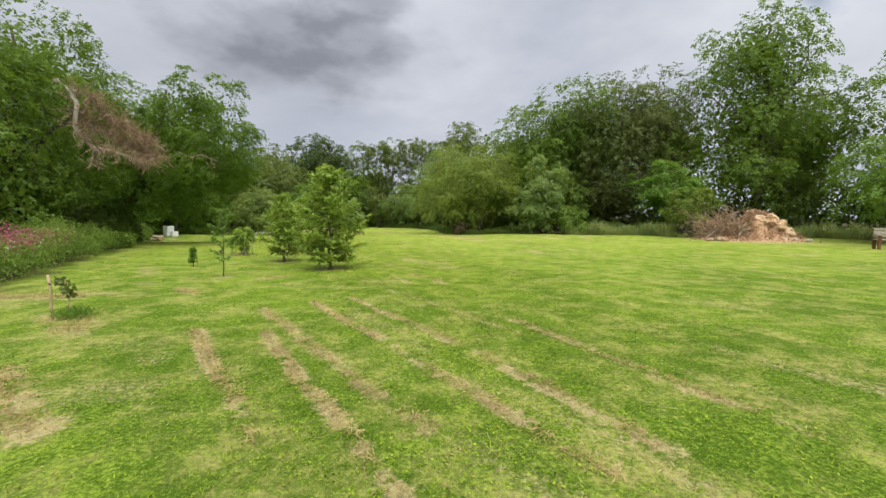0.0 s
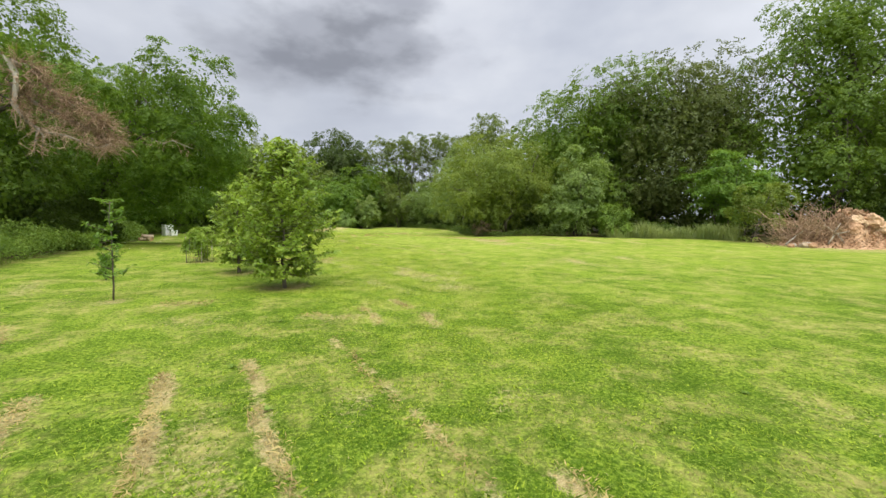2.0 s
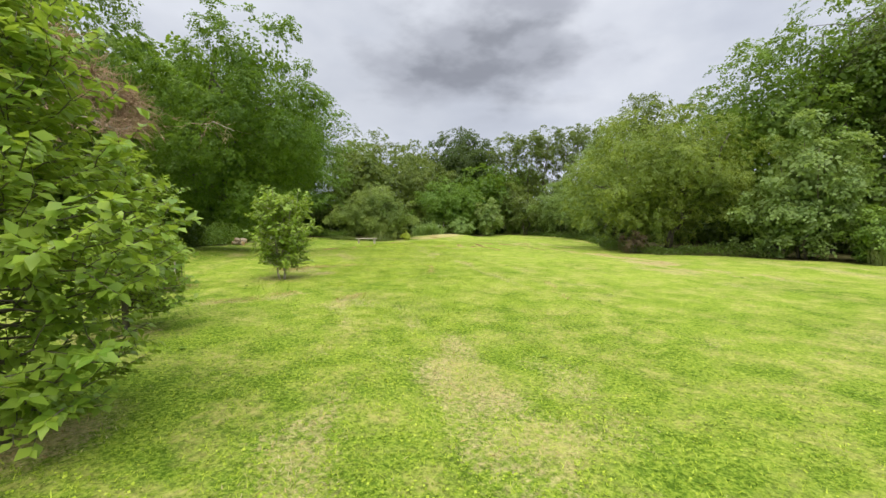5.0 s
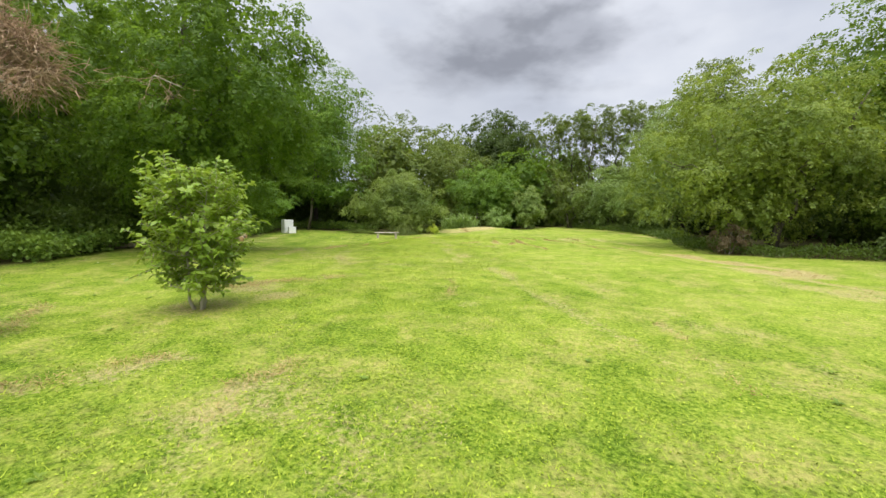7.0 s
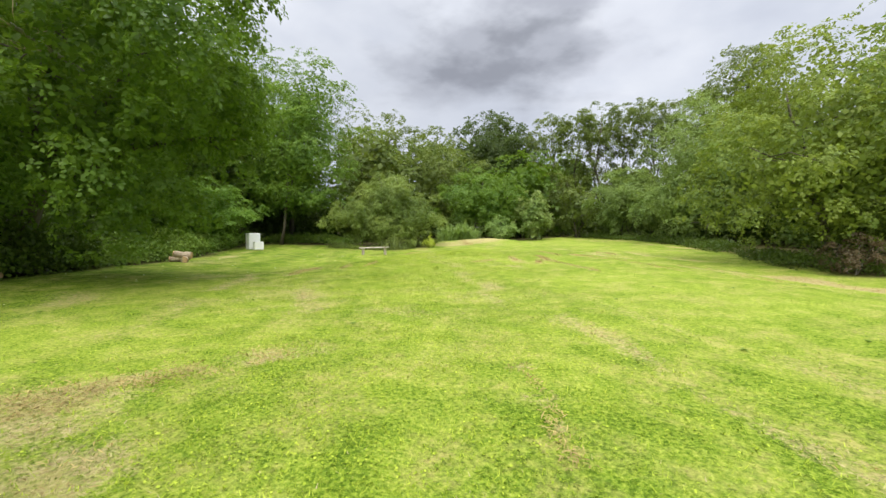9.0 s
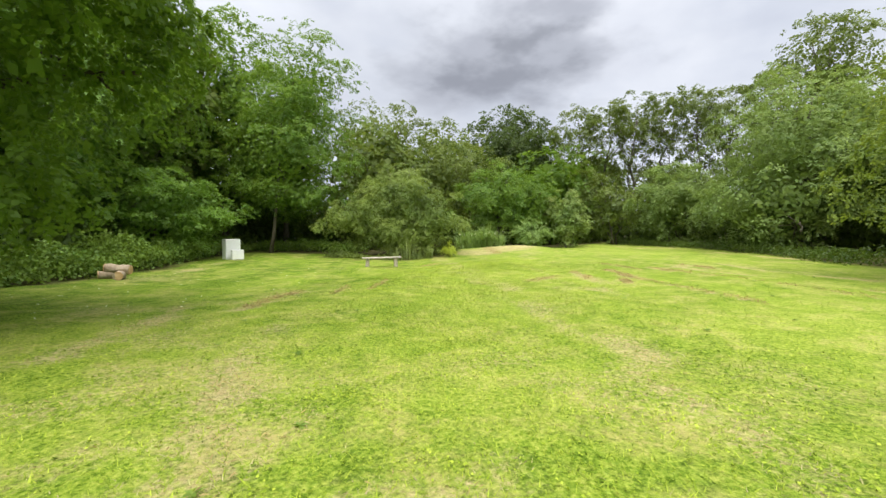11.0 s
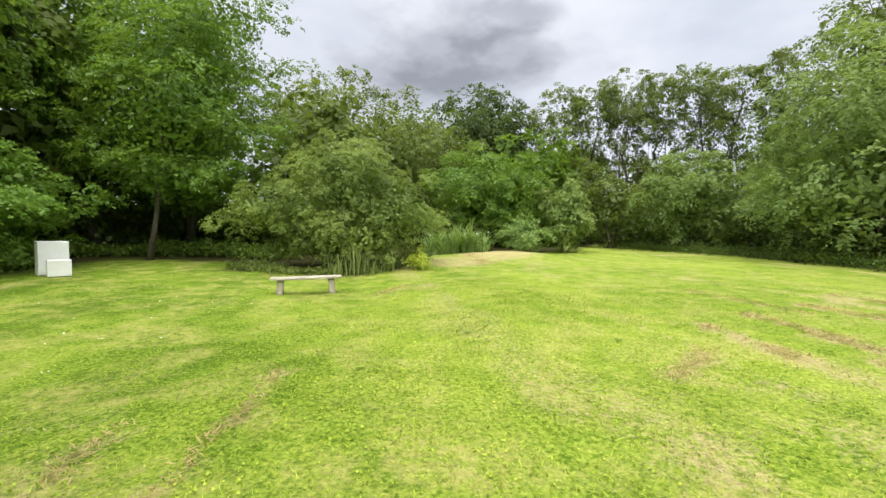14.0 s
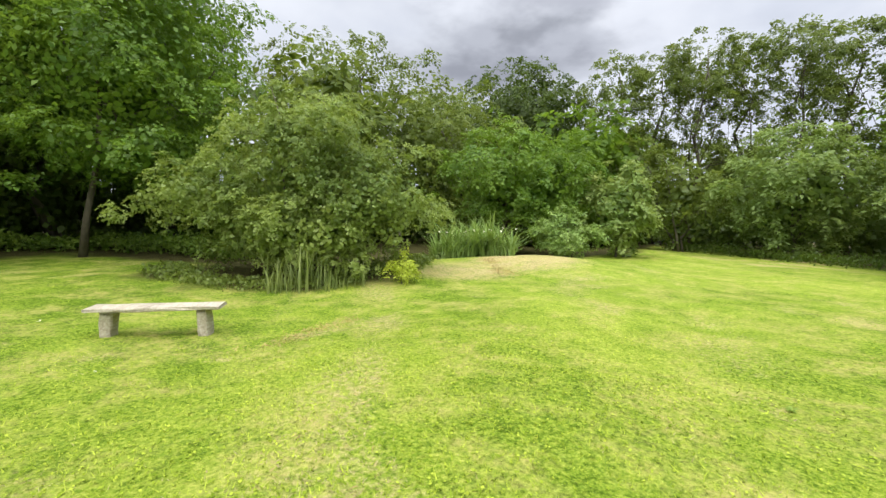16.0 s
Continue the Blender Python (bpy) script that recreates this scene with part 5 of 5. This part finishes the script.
def lawn_grass():
    """Mown blades, thickest along the way through the field and thinning out on both sides."""
    rng = np.random.default_rng(501)
    way = np.array([(0.2, 0.0), (0.45, 7.4), (-0.15, 12.4), (-1.2, 14.5), (-3.7, 18.2), (-7.0, 22.9), (-9.4, 27.6), (-10.2, 32.5), (-12.5, 37.0)])
    V, S = [], []
    for count, half, tall, wide in ((270000, 1.9, 0.022, 0.0036), (50000, 4.5, 0.024, 0.0065)):
        c, across = along(rng, way, count)
        xy = c + across * (rng.normal(size=count) * half)[:, None] + rng.normal(size=(count, 2)) * half * 0.5
        keep = wood_at(xy[:, 0], xy[:, 1]) < 0.5
        xy = xy[keep]
        n = len(xy)
        st = straw_at(xy[:, 0], xy[:, 1])
        dry = (rng.random(n) < st * 0.95) | (rng.random(n) < 0.012)
        h = tall * rng.uniform(0.4, 1.3, n) * (0.8 + 0.4 * lattice(xy[:, 0] * 2.2, xy[:, 1] * 2.2, 41)) * np.where(dry, 0.7, 1.0)
        an = rng.uniform(0, 2 * math.pi, n)
        lean = h * rng.uniform(0.9, 2.4, n)
        bn = an + math.pi / 2 + rng.normal(size=n) * 0.4
        foot = np.concatenate([xy, ground_z(xy[:, 0], xy[:, 1])[:, None] - 0.004], 1)
        side = np.stack([np.cos(an), np.sin(an), np.zeros(n)], 1) * (wide * rng.uniform(0.5, 1.1, n))[:, None]
        tip = foot + np.stack([np.cos(bn) * lean, np.sin(bn) * lean, h + 0.004], 1)
        V.append(np.stack([foot - side, foot + side, tip], 1).reshape(-1, 3))
        S.append(np.repeat(np.where(dry, rng.uniform(0.5, 1.0, n), 0.0), 3))
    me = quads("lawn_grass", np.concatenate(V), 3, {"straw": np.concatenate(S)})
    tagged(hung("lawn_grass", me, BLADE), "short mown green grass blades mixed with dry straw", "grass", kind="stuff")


STRAW = leaf_material("straw_litter", (0.075, 0.068, 0.032), (0.260, 0.258, 0.125), 0.1, 0.15, 0.8, 2.0, gain=(2.0, 1.62, 1.35))


def straw_litter():
    """Raked clippings lying in rows and patches."""
    rng = np.random.default_rng(511)
    n = 420000
    xy = np.stack([rng.uniform(-14, 5, n), rng.uniform(1.5, 36, n)], 1)
    st = straw_at(xy[:, 0], xy[:, 1]) - wood_at(xy[:, 0], xy[:, 1])
    xy = xy[rng.random(n) < np.clip(st - 0.25, 0, 1) * 0.8]
    high = rng.uniform(0.0, 0.02, len(xy))
    rows, lift = [xy], [high]
    for ax, ay, bx, by, r, k in STROKES:
        L = math.hypot(bx - ax, by - ay)
        m = int(L * r * 3200 * k)
        q = rng.random(m)
        o = rng.normal(size=m) * r * 0.34 + 0.13 * (lattice(q * L * 1.6, np.full(m, ax * 7.0), 71) - 0.5)
        p = np.stack([ax + (bx - ax) * q - (by - ay) / L * o, ay + (by - ay) * q + (bx - ax) / L * o], 1)
        keep = rng.random(m) < step(0.32, 0.6, lattice(p[:, 0] * 3.4, p[:, 1] * 3.4, 72) + 0.15)
        rows.append(p[keep])
        lift.append((rng.random(m) * 0.045 * np.exp(-(o / r) ** 2))[keep])
    xy, high = np.concatenate(rows), np.concatenate(lift)
    n = len(xy)
    pos = np.concatenate([xy, (ground_z(xy[:, 0], xy[:, 1]) + high)[:, None]], 1)
    nrm = unit(rng.normal(size=(n, 3)) * 0.5 + np.array([0, 0, 1]))
    tagged(hung("straw_litter", quads("straw_litter", leaf_quads(rng, pos, nrm, 0.055, 0.07, 0)), STRAW), "dry raked clippings lying in rows on the lawn", "straw", kind="stuff")


def lawn_clover():
    """Small flat clover and daisy leaves between the blades, and dark rosettes of plantain here and there."""
    rng = np.random.default_rng(515)
    way = [(0.2, 0.6), (0.45, 7.4), (-0.15, 12.4), (-1.2, 14.5), (-3.7, 18.2), (-7.0, 22.9), (-9.4, 27.6), (-10.2, 32.5), (-12.0, 36.0)]
    n = 150000
    c, across = along(rng, way, n)
    xy = c + across * (rng.normal(size=n) * 1.9)[:, None] + rng.normal(size=(n, 2)) * 0.6
    xy = xy[(rng.random(n) < 0.15 + 0.85 * step(0.40, 0.62, 0.5 * lattice(xy[:, 0] * 1.6, xy[:, 1] * 1.6, 81) + 0.5 * lattice(xy[:, 0] * 6, xy[:, 1] * 6, 82))) & (straw_at(xy[:, 0], xy[:, 1]) < 0.35)]
    n = len(xy)
    pos = np.concatenate([xy, (ground_z(xy[:, 0], xy[:, 1]) + rng.uniform(0.004, 0.022, n))[:, None]], 1)
    nrm = unit(rng.normal(size=(n, 3)) * 0.42 + np.array([0, 0, 1]))
    tagged(hung("lawn_clover", quads("lawn_clover", leaf_quads(rng, pos, nrm, 0.0185, 0.46, 0)), BLADE), "small flat clover leaves in the mown turf", "clover", kind="stuff")
    m = 90
    hub = np.stack([rng.uniform(-12, 4, m), rng.uniform(2, 36, m)], 1)
    hub = hub[wood_at(hub[:, 0], hub[:, 1]) < 0.1]
    an = np.tile(np.arange(9) * 0.7, len(hub)) + rng.normal(size=9 * len(hub)) * 0.2
    foot = np.repeat(hub, 9, axis=0)
    pos = np.concatenate([foot, (ground_z(foot[:, 0], foot[:, 1]) + 0.01)[:, None]], 1)
    ax = np.stack([np.cos(an), np.sin(an), np.full(len(an), 0.25)], 1)
    nrm = unit(np.array([0, 0, 1.0]) - 0.25 * ax + rng.normal(size=ax.shape) * 0.15)
    tagged(hung("lawn_weeds", quads("lawn_weeds", leaf_quads(rng, pos, nrm, 0.05, 0.22, 0, 0, ax)), NETTLE), "dark plantain rosettes scattered in the lawn", "weeds", kind="stuff")


lawn_grass()
straw_litter()
lawn_clover()


def daisies():
    """White clover and daisy heads scattered in the shorter shaded turf."""
    rng = np.random.default_rng(521)
    n = 170
    xy = np.stack([rng.uniform(-22, -12.5, n), rng.uniform(18, 35, n)], 1)
    xy = xy[(wood_at(xy[:, 0], xy[:, 1]) < 0.1) & (lattice(xy[:, 0] * 0.4, xy[:, 1] * 0.4, 61) > 0.45)]
    n = len(xy)
    pos = np.concatenate([np.repeat(xy, 3, axis=0) + rng.normal(size=(3 * n, 2)) * 0.012, np.repeat(ground_z(xy[:, 0], xy[:, 1]) + 0.02, 3)[:, None]], 1)
    nrm = unit(rng.normal(size=(3 * n, 3)) * 0.3 + np.array([0, 0, 1]))
    tagged(hung("daisies", quads("daisies", leaf_quads(rng, pos, nrm, 0.022, 0.5, 0)), WHITE_FLOWER), "small white daisy heads in the lawn", "flowers", kind="stuff")


daisies()
